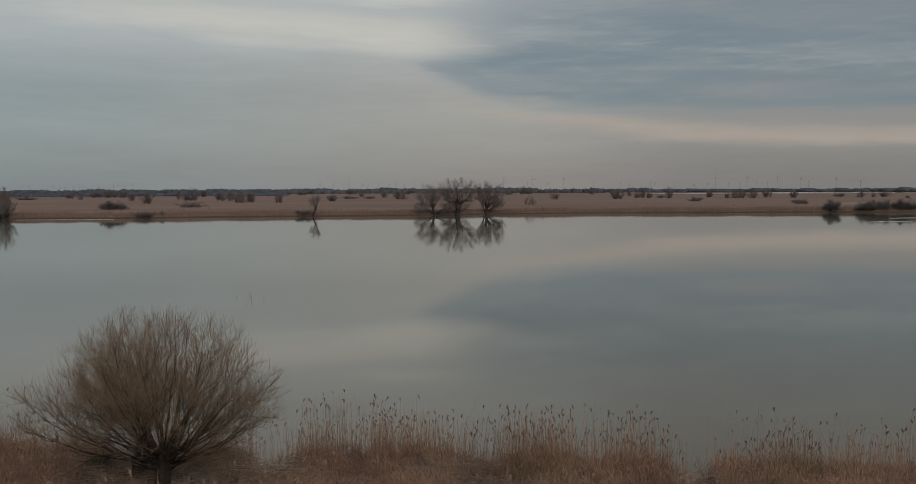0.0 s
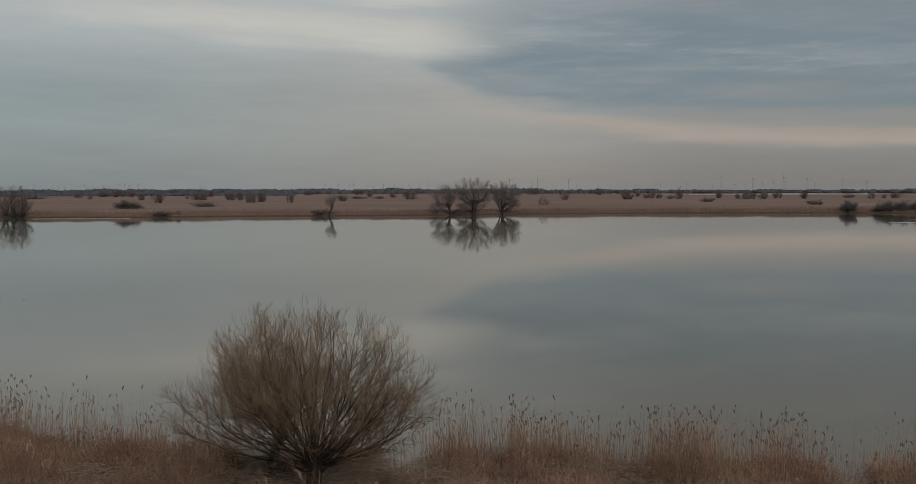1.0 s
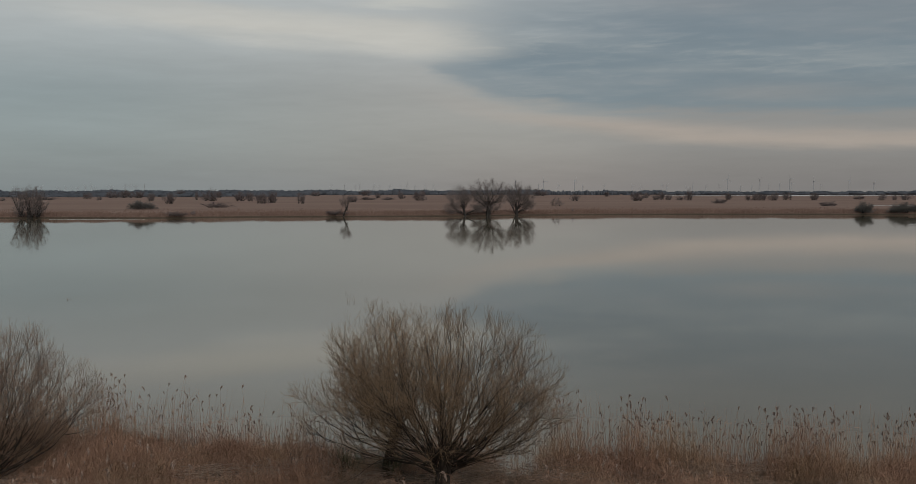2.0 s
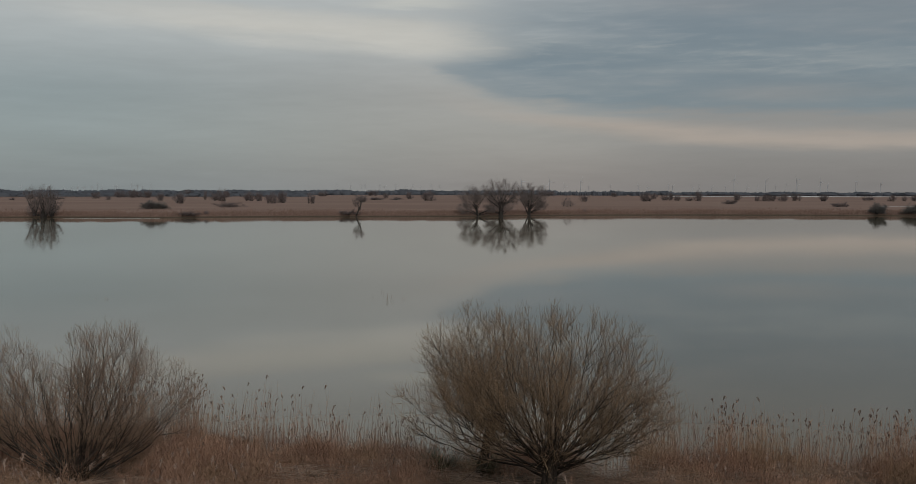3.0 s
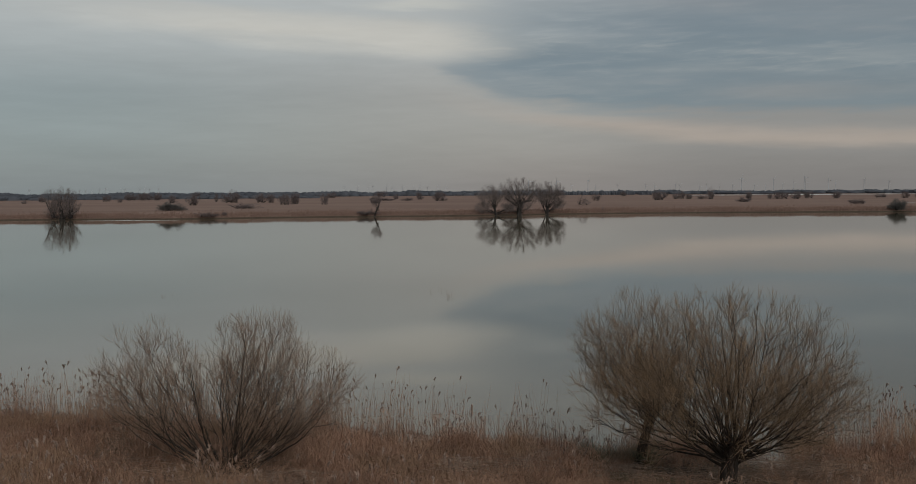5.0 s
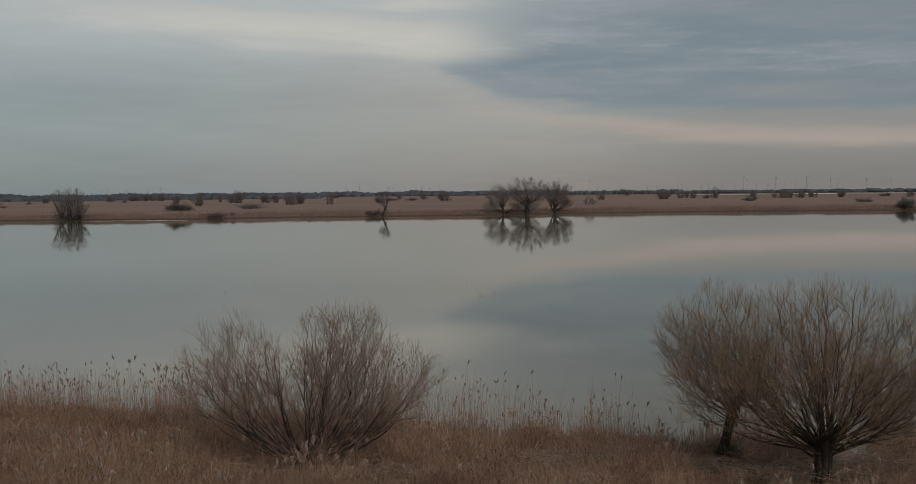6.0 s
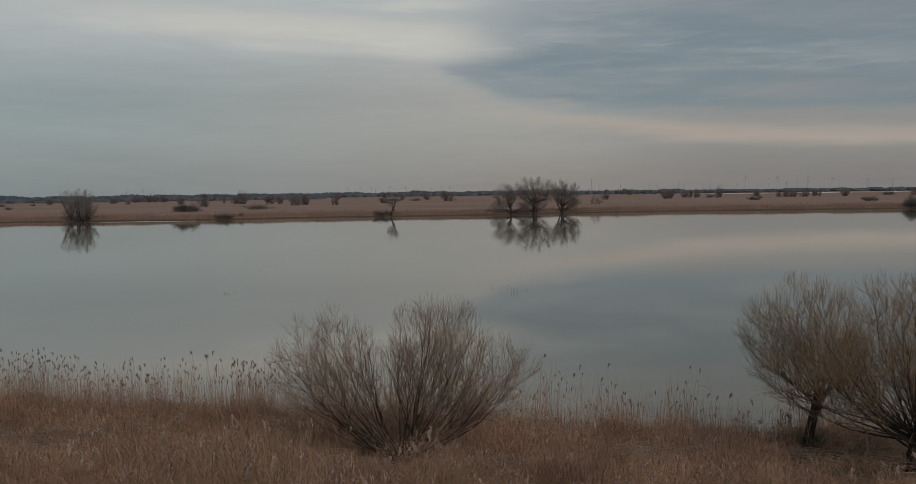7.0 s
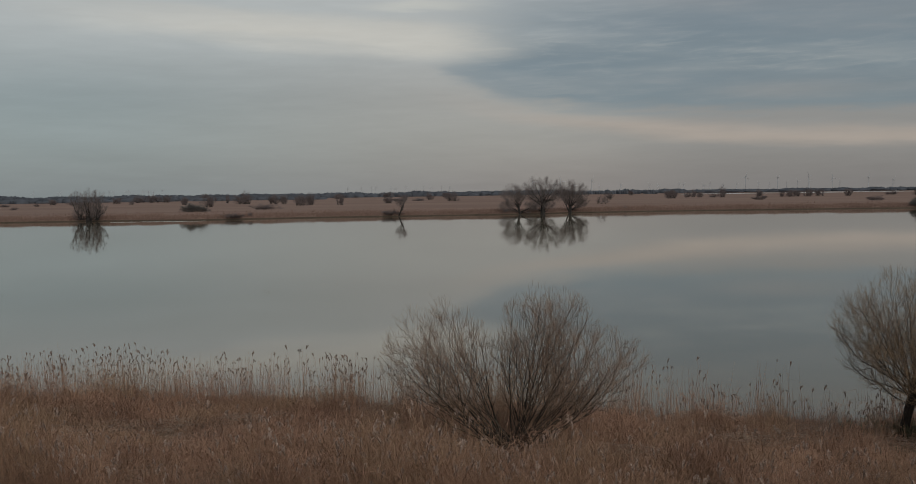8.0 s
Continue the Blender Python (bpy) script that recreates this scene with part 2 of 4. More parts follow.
def tubes(pts, rad, k=3):
    """Round rods: pts (many, n, 3), rad (many, n). Gives corners and faces."""
    b, n, _ = pts.shape
    tan = unit(np.gradient(pts, axis=1))
    ref = np.where(np.abs(tan[..., 2:3]) > 0.9, np.array([1.0, 0, 0]), np.array([0, 0, 1.0]))
    u = unit(np.cross(tan, ref))
    v = np.cross(tan, u)
    a = np.arange(k) * 2 * np.pi / k
    ring = u[:, :, None] * np.cos(a)[:, None] + v[:, :, None] * np.sin(a)[:, None]
    verts = pts[:, :, None] + ring * rad[:, :, None, None]
    i = np.arange(b * n * k).reshape(b, n, k)
    j = np.roll(i, -1, axis=2)
    faces = np.stack([i[:, :-1], j[:, :-1], j[:, 1:], i[:, 1:]], -1)
    return verts.reshape(-1, 3), faces.reshape(-1, 4)


def ribbons(pts, wid, side):
    """Flat blades: pts (many, n, 3), wid (many, n), side (many, 3)."""
    b, n, _ = pts.shape
    off = side[:, None] * wid[..., None]
    verts = np.stack([pts - off, pts + off], 2)
    i = np.arange(b * n * 2).reshape(b, n, 2)
    faces = np.stack([i[:, :-1, 0], i[:, :-1, 1], i[:, 1:, 1], i[:, 1:, 0]], -1)
    return verts.reshape(-1, 3), faces.reshape(-1, 4)


def joined(parts):
    vs, fs, n = [], [], 0
    for v, f in parts:
        vs.append(v)
        fs.append(f + n)
        n += len(v)
    return np.concatenate(vs), np.concatenate(fs)


def value_noise(x, y, seed):
    """Smooth random field between 0 and 1, one bump a unit."""
    table = np.random.default_rng(seed).random((64, 64))
    xi, yi = np.floor(x).astype(int), np.floor(y).astype(int)
    fx, fy = x - xi, y - yi
    fx, fy = fx * fx * (3 - 2 * fx), fy * fy * (3 - 2 * fy)
    g = lambda i, j: table[i % 64, j % 64]
    return (g(xi, yi) * (1 - fx) + g(xi + 1, yi) * fx) * (1 - fy) + (g(xi, yi + 1) * (1 - fx) + g(xi + 1, yi + 1) * fx) * fy


# ------------------------------------------------------------------ the land, one sheet, and the water
def near_edge(x):
    return np.interp(x, [-50, -34, -22, -16, 15], [35.4, 35.0, 34.0, 32.9, 32.7]) - 1.9 * np.exp(-((x + 9.4) / 0.7) ** 2) - 1.6 * np.exp(-((x - 4.3) / 0.6) ** 2) - 1.2 * np.exp(-((x + 14.4) / 0.9) ** 2) + 0.9 * (value_noise(x * 0.3, x * 0 + 3.3, 5) - 0.5) + 0.5 * (value_noise(x * 0.9, x * 0, 6) - 0.5)


SHORE = ((-3000, 250), (-400, 285), (-205, 325), (-184, 330), (-152, 330), (-138, 335), (-113, 348), (-85, 354), (-54, 361), (-34, 369), (-25, 381),
         (2, 390), (36, 396), (70, 398), (107, 398), (135, 391), (220, 384), (3000, 380))


def far_edge(x):
    xs, ys = zip(*SHORE)
    return np.interp(x, xs, ys) + 2.0 * (value_noise(x * 0.07, x * 0, 8) - 0.5)


def height(x, y):
    """The lie of the land over the water level: dike slope, lake bed, marsh, far inlets."""
    d = near_edge(x) - y
    dike = np.interp(d, [-40, -6, -1.5, 0, 1.2, 4.5, 10, 15, 18, 27, 34, 60], [-1.5, -0.9, -0.25, 0, 0.15, 0.40, 0.75, 1.15, 1.8, 5.0, 5.5, 5.5])
    dike = dike + np.clip(d, 0, 2) * 0.10 * (value_noise(x * 0.8, y * 0.8, 9) - 0.5)
    dike = dike - 0.12 * np.exp(-((x + 11.2) / 2.2) ** 2 - ((y - 28.5) / 1.8) ** 2)
    dike = dike - 0.35 * np.exp(-((x + 24.8) / 1.6) ** 2 - ((y - 27.7) / 1.6) ** 2)
    s = y - far_edge(x)
    marsh = np.interp(s, [-30, -2, 0, 1.5, 6, 35, 100], [-1.5, -0.25, 0, 0.55, 1.0, 1.9, 2.0])
    marsh = marsh + np.clip(s, 0, 5) / 5 * 0.30 * (value_noise(x * 0.05, y * 0.03, 10) - 0.5)
    az = np.degrees(np.arctan2(x, np.maximum(y, 1)))
    marsh = marsh * (1 - 0.7 * np.clip((az - 3) / 3, 0, 1) * np.clip((y - 800) / 400, 0, 1))
    inlet = np.clip((az - 4.5) / 1.2, 0, 1) * np.clip((y - 1860 - 40 * (value_noise(x * 0.01, y * 0, 11))) / 40, 0, 1) * np.clip((2400 - y) / 50, 0, 1)
    inlet = np.maximum(inlet, np.clip((-33.5 - az) / 1.0, 0, 1) * np.clip((y - 1250) / 40, 0, 1) * np.clip((1900 - y) / 60, 0, 1))
    marsh = marsh * (1 - inlet) - 0.5 * inlet
    return np.where(y < 150, dike, marsh)


def land():
    xs = np.concatenate([np.linspace(-4800, -1000, 30), np.linspace(-950, -260, 47), np.linspace(-250, -62, 64), np.arange(-60, 26, 0.6),
                         np.linspace(28, 200, 60), np.linspace(215, 950, 50), np.linspace(1000, 4800, 30)])
    s1 = np.concatenate([[-60, -30], np.arange(-10, 40, 0.5), [45, 60, 90, 130]])
    s2 = np.concatenate([[-90, -40, -20, -10], np.arange(-5, 12, 0.75), np.arange(13, 60, 4), np.arange(65, 500, 22), np.arange(520, 1100, 50), np.arange(1150, 3300, 45), [3500, 3900, 4400]])
    fe = far_edge(xs)
    rows = [np.full_like(xs, s) for s in s1] + [np.maximum(fe + s, 155.0 + 0.2 * s) for s in s2]
    y = np.stack(rows)
    x = np.broadcast_to(xs, y.shape)
    v = np.stack([x, y, height(x, y)], -1)
    r, c = y.shape
    i = np.arange(r * c).reshape(r, c)
    q = np.stack([i[:-1, :-1], i[:-1, 1:], i[1:, 1:], i[1:, :-1]], -1).reshape(-1, 4)
    return tagged(new("ground", mesh_of("ground", v.reshape(-1, 3), q, GROUND, True)), "brown reed marsh and grassy dike slope round a lake", "ground", kind="structure")


land()
wx, wy = np.meshgrid(np.linspace(-4800, 4800, 13), np.linspace(20, 4850, 9))
wi = np.arange(wx.size).reshape(wx.shape)
tagged(new("water", mesh_of("water", np.stack([wx, wy, wx * 0], -1).reshape(-1, 3), np.stack([wi[:-1, :-1], wi[:-1, 1:], wi[1:, 1:], wi[1:, :-1]], -1).reshape(-1, 4), WATER)),
       "still grey lake water mirroring the cloudy sky", "water", kind="structure")


# ------------------------------------------------------------------ bare trees
def grow(rng, start, aim, length, n, bend, wobble, env):
    """Limbs from start points along aims; they bend upwards and stay inside the crown's outline env = (centre, radii)."""
    b = len(start)
    length = np.asarray(length, float).copy()
    for _ in range(7):
        tip = start + aim * length[:, None] + np.array([0, 0, 1.0]) * (bend * length * 0.35)[:, None]
        out = np.linalg.norm((tip - env[0]) / env[1], axis=1) > 1
        length[out] *= 0.82
    pts = np.empty((b, n, 3))
    pts[:, 0] = start
    way = aim.copy()
    for k in range(1, n):
        way = unit(way + np.array([0, 0, 1.0]) * (bend / (n - 1))[:, None] + rng.normal(0, wobble, (b, 3)))
        pts[:, k] = pts[:, k - 1] + way * (length / (n - 1))[:, None]
    return pts


def sprout(rng, pts, rad, count, lo, hi, angle, length, n, bend, wobble, env, r0, r1):
    """Side shoots: count on each rod, between the parts lo and hi of its length."""
    b, m, _ = pts.shape
    u = rng.uniform(lo, hi, (b, count)) * (m - 1)
    i = np.minimum(u.astype(int), m - 2)
    f = (u - i)[..., None]
    rows = np.arange(b)[:, None]
    start = (pts[rows, i] * (1 - f) + pts[rows, i + 1] * f).reshape(-1, 3)
    tan = unit(pts[rows, i + 1] - pts[rows, i]).reshape(-1, 3)
    side = rng.normal(0, 1, tan.shape)
    side = unit(side - tan * (side * tan).sum(1, keepdims=True))
    a = radians(angle) * rng.uniform(0.5, 1.3, len(tan))[:, None]
    aim = unit(tan * np.cos(a) + side * np.sin(a))
    ln = length * rng.uniform(0.55, 1.25, len(tan))
    p = grow(rng, start, aim, ln, n, bend * rng.uniform(0.4, 1.4, len(tan)), wobble, env)
    pr = (rad[rows, i]).reshape(-1)
    base = np.minimum(r0 * rng.uniform(0.75, 1.25, len(tan)), pr * 0.8)
    r = base[:, None] + (np.minimum(r1, base * 0.8)[:, None] - base[:, None]) * np.linspace(0, 1, n)
    return p, r


def gz(x, y):
    return float(height(np.array([float(x)]), np.array([float(y)]))[0])


def arched(rng, base, tip, hug, n, wobble):
    """Stems that leave their base sideways and then rise to their tips; hug: how long each keeps low."""
    t = np.linspace(0, 1, n)[None, :, None]
    chord = tip - base
    mid = base + chord * np.stack([0.36 + 0.16 * hug, 0.36 + 0.16 * hug, 0.34 - 0.10 * hug], -1)
    late = base + chord * np.stack([0.70 + 0.10 * hug, 0.70 + 0.10 * hug, 0.66 - 0.10 * hug], -1)
    p = base[:, None] * (1 - t) ** 3 + 3 * mid[:, None] * t * (1 - t) ** 2 + 3 * late[:, None] * t * t * (1 - t) + tip[:, None] * t ** 3
    kink = np.cumsum(rng.normal(0, wobble, p.shape), axis=1)
    kink -= kink[:, :1]
    return p + kink * np.sin(np.pi * np.clip(t, 0, 0.85) / 1.7)


def willow(name, at, trunk, groups, seed, mats, label, category, counts=(8, 5, 3), fine=1.0, k=1.0, group="", whole=False, fill=0.22):
    """A leafless willow or tree. trunk: (height, radius, lean x, lean y). groups: one for each sheaf of stems: where it leaves the trunk (x, y, z),
    the middle and the radii of its part of the crown, the sector of the compass and the steepness of its tips in degrees, the number of stems, their radius.
    k: length of the twigs over a bush's; whole: limbs and trunk are one part; fill: share of the stems that end inside the crown."""
    rng = np.random.default_rng(seed)
    thing = new(name)
    th, tr, lx, ly = trunk
    n = 9
    t = np.linspace(0, 1, n)
    axis = np.stack([lx * t ** 1.2, ly * t ** 1.2, th * t - 0.25 * (1 - t)], -1)[None]
    a = np.arange(9) * 2 * np.pi / 9 + rng.uniform(-0.25, 0.25, 9)
    spread = tr * rng.uniform(0.5, 0.85, 9)[:, None] * (1.0 - 0.5 * t + 0.55 * t ** 2)
    strand = axis + np.stack([np.cos(a)[:, None] * spread, np.sin(a)[:, None] * spread, 0 * spread], -1)
    strand[:, 1:, :2] += rng.normal(0, tr * 0.08, (9, n - 1, 2))
    fat = tr * rng.uniform(0.24, 0.44, 9)[:, None] * (1.15 - 0.35 * t) * rng.uniform(0.85, 1.15, (9, n))
    wood = [tubes(axis, (tr * 0.62 * (1.2 - 0.3 * t))[None], 10), tubes(strand, fat, 7)]
    twigs = []
    c1, c2, c3 = counts
    n1, n2, n3 = (4, 3, 2) if whole else (7, 5, 3)
    for base, mid, size, sector, steep, count, thick in groups:
        az = np.radians(sector[0] + (sector[1] - sector[0]) * ((np.arange(count) * 0.618034 + rng.normal(0, 0.06, count)) % 1))
        el = np.arcsin(np.sin(np.radians(steep[0])) + (np.sin(np.radians(steep[1])) - np.sin(np.radians(steep[0]))) * (np.arange(count) + rng.random(count)) / count)
        mid, size = np.array(mid), np.array(size)
        reach = rng.uniform(0.72, 0.93, count)
        inner = rng.random(count) < fill
        reach[inner] *= rng.uniform(0.55, 0.9, inner.sum())
        tip = mid + size * reach[:, None] * np.stack([np.cos(el) * np.cos(az), np.cos(el) * np.sin(az), np.sin(el)], -1)
        start = np.array(base) + rng.normal(0, 1, (count, 3)) * np.array([tr * 0.4, tr * 0.4, 0.10 * k])
        start[:, 2] = np.maximum(start[:, 2] - rng.uniform(0, 0.35 * base[2], count), 0.05)
        hug = np.clip(1.0 - np.sin(el) + rng.normal(0, 0.2, count), 0, 1.0) * (0.2 if whole else 1.0)
        limbs = arched(rng, start, tip, hug, 12, (0.06 if whole else 0.034) * k)
        base_r = thick * rng.uniform(0.55, 1.25, count) * (0.75 + 0.5 * (reach > 0.78))
        lr = base_r[:, None] * np.linspace(1, 0.36, 12) ** 1.2 * np.linspace(1, 0.42, 12)
        env = lambda per, k: (np.tile(mid, (count * per, 1)), np.tile(size * k, (count * per, 1)))
        p1, r1 = sprout(rng, limbs, lr, c1, 0.26, 1.0, 38, 1.12 * k, n1, 0.42, 0.12, env(c1, 1.02), 0.0105 * fine, 0.0048 * fine)
        p2, r2 = sprout(rng, p1, r1, c2, 0.15, 1.0, 38, 0.58 * k, n2, 0.45, 0.12, env(c1 * c2, 1.10), 0.0054 * fine, 0.0030 * fine)
        p3, r3 = sprout(rng, p2, r2, c3, 0.12, 1.0, 34, 0.36 * k, n3, 0.50, 0.10, env(c1 * c2 * c3, 1.17), 0.0034 * fine, 0.0020 * fine)
        p4, r4 = sprout(rng, limbs, lr, 6, 0.12, 0.75, 42, 0.5 * k, n3, 0.6, 0.10, env(6, 1.0), 0.0050 * fine, 0.0026 * fine)
        p5, r5 = sprout(rng, limbs[:, 7:], lr[:, 7:], 3, 0.3, 1.0, 16, 0.75 * k, n2, 0.5, 0.06, env(3, 1.16), 0.0048 * fine, 0.0024 * fine)
        if whole:
            wood += [tubes(limbs, lr, 5)]
            twigs += [tubes(p1, r1, 3)]
        for i in range(0 if whole else count):
            own = slice(i * c1, (i + 1) * c1)
            under("limb", mesh_of("limb", *joined([tubes(limbs[i:i + 1], lr[i:i + 1], 6), tubes(p1[own], r1[own], 4)]), mats[0 if base_r[i] > thick * 0.95 else 1], True), thing)
        twigs += [tubes(p2, r2, 3), tubes(p3, r3, 3), tubes(p4, r4, 3), tubes(p5, r5, 3)]
    under("trunk", mesh_of("trunk", *joined(wood), mats[0], True), thing, "dark rough bark")
    under("crown", mesh_of("crown", *joined(twigs), mats[2]), thing, "fine upright bare twigs")
    thing.matrix_basis = pose(*at)
    return tagged(thing, label, category, group)


NEAR = (BARK, BRANCH, TWIG_OLIVE)
willow("willow_bush", (-11.2, 27.5, gz(-11.2, 27.5)), (1.15, 0.25, 0.05, 0.0),
       (((0.05, 0, 1.15), (0.15, 0, 2.75), (3.2, 2.8, 2.35), (0, 360), (-14, 90), 66, 0.030),
        ((-0.10, 0, 1.05), (-0.9, -0.4, 2.4), (3.1, 2.6, 1.6), (125, 245), (-20, 40), 9, 0.028),
        ((0.15, 0, 1.05), (0.4, 0, 2.5), (3.0, 2.6, 1.45), (-60, 60), (-22, 20), 9, 0.028)), 11, NEAR,
       "broad leafless willow bush with dense olive-brown twigs on the bank", "willow bush", (8, 5, 4), 0.86)
willow("willow_bush", (-24.85, 28.0, gz(-24.85, 28.0) - 0.1), (0.7, 0.42, 0.1, 0.0),
       (((-0.25, 0, 0.60), (-2.05, 0, 2.85), (1.45, 1.6, 1.55), (0, 360), (-20, 90), 19, 0.029),
        ((-0.25, 0, 0.55), (-1.6, 0, 2.4), (1.75, 1.7, 1.0), (140, 220), (-15, 25), 4, 0.032),
        ((0.20, 0, 0.60), (1.05, 0.1, 2.9), (1.55, 1.7, 1.75), (0, 360), (-5, 90), 30, 0.027),
        ((0.25, 0, 0.55), (1.6, 0, 2.6), (2.05, 2.0, 1.2), (-70, 70), (-20, 45), 12, 0.027)), 23, (BARK, BRANCH_RED, TWIG_RED),
       "open forked leafless willow bush with reddish twigs among reeds", "willow bush", (7, 5, 4), 0.85).scale = (1.05, 1.05, 1.05)
willow("willow_tree", (-13.3, 30.6, gz(-13.3, 30.6)), (1.9, 0.16, 0.45, 0.0),
       (((0.42, 0, 1.75), (0.15, 0, 3.25), (2.1, 2.0, 1.9), (0, 360), (-15, 90), 32, 0.023),
        ((0.40, 0, 1.6), (0.0, 0, 2.7), (2.2, 2.0, 1.0), (120, 250), (-30, 10), 5, 0.024)), 37, NEAR,
       "small leafless willow with a slanting trunk at the water", "willow tree", (7, 5, 4), 0.85)

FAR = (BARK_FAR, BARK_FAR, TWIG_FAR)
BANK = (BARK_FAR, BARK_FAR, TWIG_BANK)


def on_shore(x, inland=0.3):
    return (x, float(far_edge(np.array([x]))[0]) + inland, 0.1)


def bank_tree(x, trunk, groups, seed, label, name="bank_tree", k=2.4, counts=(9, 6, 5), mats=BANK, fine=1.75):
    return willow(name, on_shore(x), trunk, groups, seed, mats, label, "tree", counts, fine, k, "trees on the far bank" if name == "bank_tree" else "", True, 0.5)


bank_tree(-34.3, (4.2, 0.75, 0.2, 0), (((0.2, 0, 4.2), (-0.2, 0, 7.9), (8.4, 6.2, 5.5), (0, 360), (-40, 90), 42, 0.15),
                                       ((0, 0, 1.0), (-1.0, 0, 3.0), (5.4, 3.5, 2.2), (0, 360), (-35, 40), 12, 0.13)), 41,
          "large old leafless tree standing at the lake edge")
bank_tree(-24.6, (2.6, 0.6, 0.1, 0), (((0.1, 0, 2.6), (1.3, 0, 7.1), (5.6, 4.7, 5.1), (0, 360), (-40, 90), 32, 0.14),
                                      ((-0.5, 0, 0.5), (-2.9, 0, 7.2), (2.2, 2.0, 4.2), (100, 260), (10, 80), 5, 0.17),
                                      ((0.2, 0, 1.2), (3.0, 0, 3.8), (4.5, 3.0, 2.2), (-60, 60), (-30, 40), 9, 0.12)), 43,
          "leafless forked tree standing at the lake edge")
bank_tree(-42.4, (3.0, 0.40, -0.6, 0), (((-0.6, 0, 3.0), (-2.0, 0, 6.4), (5.4, 4.2, 4.5), (0, 360), (-30, 90), 24, 0.12),
                                        ((-0.3, 0, 0.8), (-3.2, 0, 2.6), (4.4, 3.0, 2.2), (120, 240), (-30, 40), 9, 0.11),
                                        ((0.3, 0, 0.8), (3.0, 0, 2.4), (3.6, 2.5, 1.8), (-60, 60), (-30, 40), 7, 0.12)), 47,
          "spreading leafless tree with low limbs at the lake edge")
bank_tree(-187.5, (0.6, 1.0, 0.0, 0), (((-2.7, 0, 0.4), (-3.1, 0, 5.4), (2.7, 2.7, 3.6), (0, 360), (-40, 90), 15, 0.14),
                                       ((0.0, 0, 0.4), (0.2, 0, 5.7), (2.6, 2.6, 3.7), (0, 360), (-30, 90), 14, 0.14),
                                       ((2.7, 0, 0.4), (3.1, 0, 5.2), (2.7, 2.6, 3.6), (0, 360), (-40, 90), 14, 0.13),
                                       ((0.0, 0, 0.3), (0.0, 0, 1.8), (5.4, 4.0, 2.0), (0, 360), (-15, 50), 14, 0.09)), 53,
          "leafless tree of several stems at the lake edge", k=1.7, fine=1.35).scale = (1.15, 1.15, 1.2)
bank_tree(-84.6, (3.2, 0.24, 1.3, 0), (((1.3, 0, 3.0), (0.9, 0, 5.5), (2.1, 1.8, 2.4), (0, 360), (-30, 90), 15, 0.07),), 59,
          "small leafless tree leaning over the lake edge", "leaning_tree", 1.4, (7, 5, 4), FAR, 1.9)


# ------------------------------------------------------------------ shrubs on the marsh
def shrub_kind(name, seed, mats, stems, low, counts, label, fine):
    return willow(name, (0, 0, 0), (0.4, 0.25, 0, 0), [((bx, by, 0.2), (bx * 0.5, by * 0.5, 0.7), (2.3, 2.3, 4.0), (0, 360), (low, 90), stems // 3, 0.08) for bx, by in ((-1.3, 0.3), (1.3, 0.3), (0, -1.1))], seed, mats, label, "shrub", counts, fine, 1.2, "shrubs on the marsh", True, 0.4)


KINDS = {
    "S": [shrub_kind("marsh_shrub", 61 + i, FAR, n, low, (5, 4, 3), "leafless brown shrub on the reed marsh, tinted haze grey", 6.5) for i, (n, low) in enumerate(((24, 2), (20, 8), (28, 0), (22, 4)))],
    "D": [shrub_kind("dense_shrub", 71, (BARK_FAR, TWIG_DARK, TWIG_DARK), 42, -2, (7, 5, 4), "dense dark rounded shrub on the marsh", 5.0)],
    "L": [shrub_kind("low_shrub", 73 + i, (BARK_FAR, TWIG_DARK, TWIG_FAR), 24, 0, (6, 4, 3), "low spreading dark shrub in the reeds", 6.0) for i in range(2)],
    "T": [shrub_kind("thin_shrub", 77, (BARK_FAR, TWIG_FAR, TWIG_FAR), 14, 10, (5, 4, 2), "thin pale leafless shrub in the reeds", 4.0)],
}
USED = {}


def shrub(kind, x, y, wide, tall):
    made = KINDS[kind]
    i = USED.get(kind, 0)
    USED[kind] = i + 1
    ob = made[i % len(made)]
    if i >= len(made):
        ob = copy_thing(ob, pose(0, 0, 0))
    if y > 480:
        x, y, wide, tall = (v * 0.875 for v in (x, y, wide, tall + 0.3))
    w = 5.2 if kind == "D" else 4.6
    ob.matrix_basis = pose(x, y, gz(x, y) - 0.06 * tall, 0, 0, (i * 77) % 360) @ Matrix.Diagonal((wide / w, wide / w, tall / 4.7, 1))


WEST = ((-608.7, 1314.3, 19.0, 11.7), (-607.4, 1555.5, 16.8, 14.6), (-585.3, 1040.9, 8.9, 7.6), (-583.2, 1302.7, 20.4, 12.4), (-561.2, 1292.8, 15.6, 11.5), (-545.9, 1111.5, 12.1, 9.3),
        (-477.3, 1360.1, 9.7, 12.0), (-454.0, 947.3, 4.6, 4.6), (-444.9, 1789.3, 21.2, 11.2), (-389.8, 1965.8, 25.5, 14.5), (-369.2, 867.5, 6.3, 8.9), (-368.1, 977.6, 3.5, 11.1),
        (-308.3, 849.0, 15.2, 11.8), (-278.5, 840.0, 15.0, 10.1), (-270.1, 837.4, 6.0, 9.6))
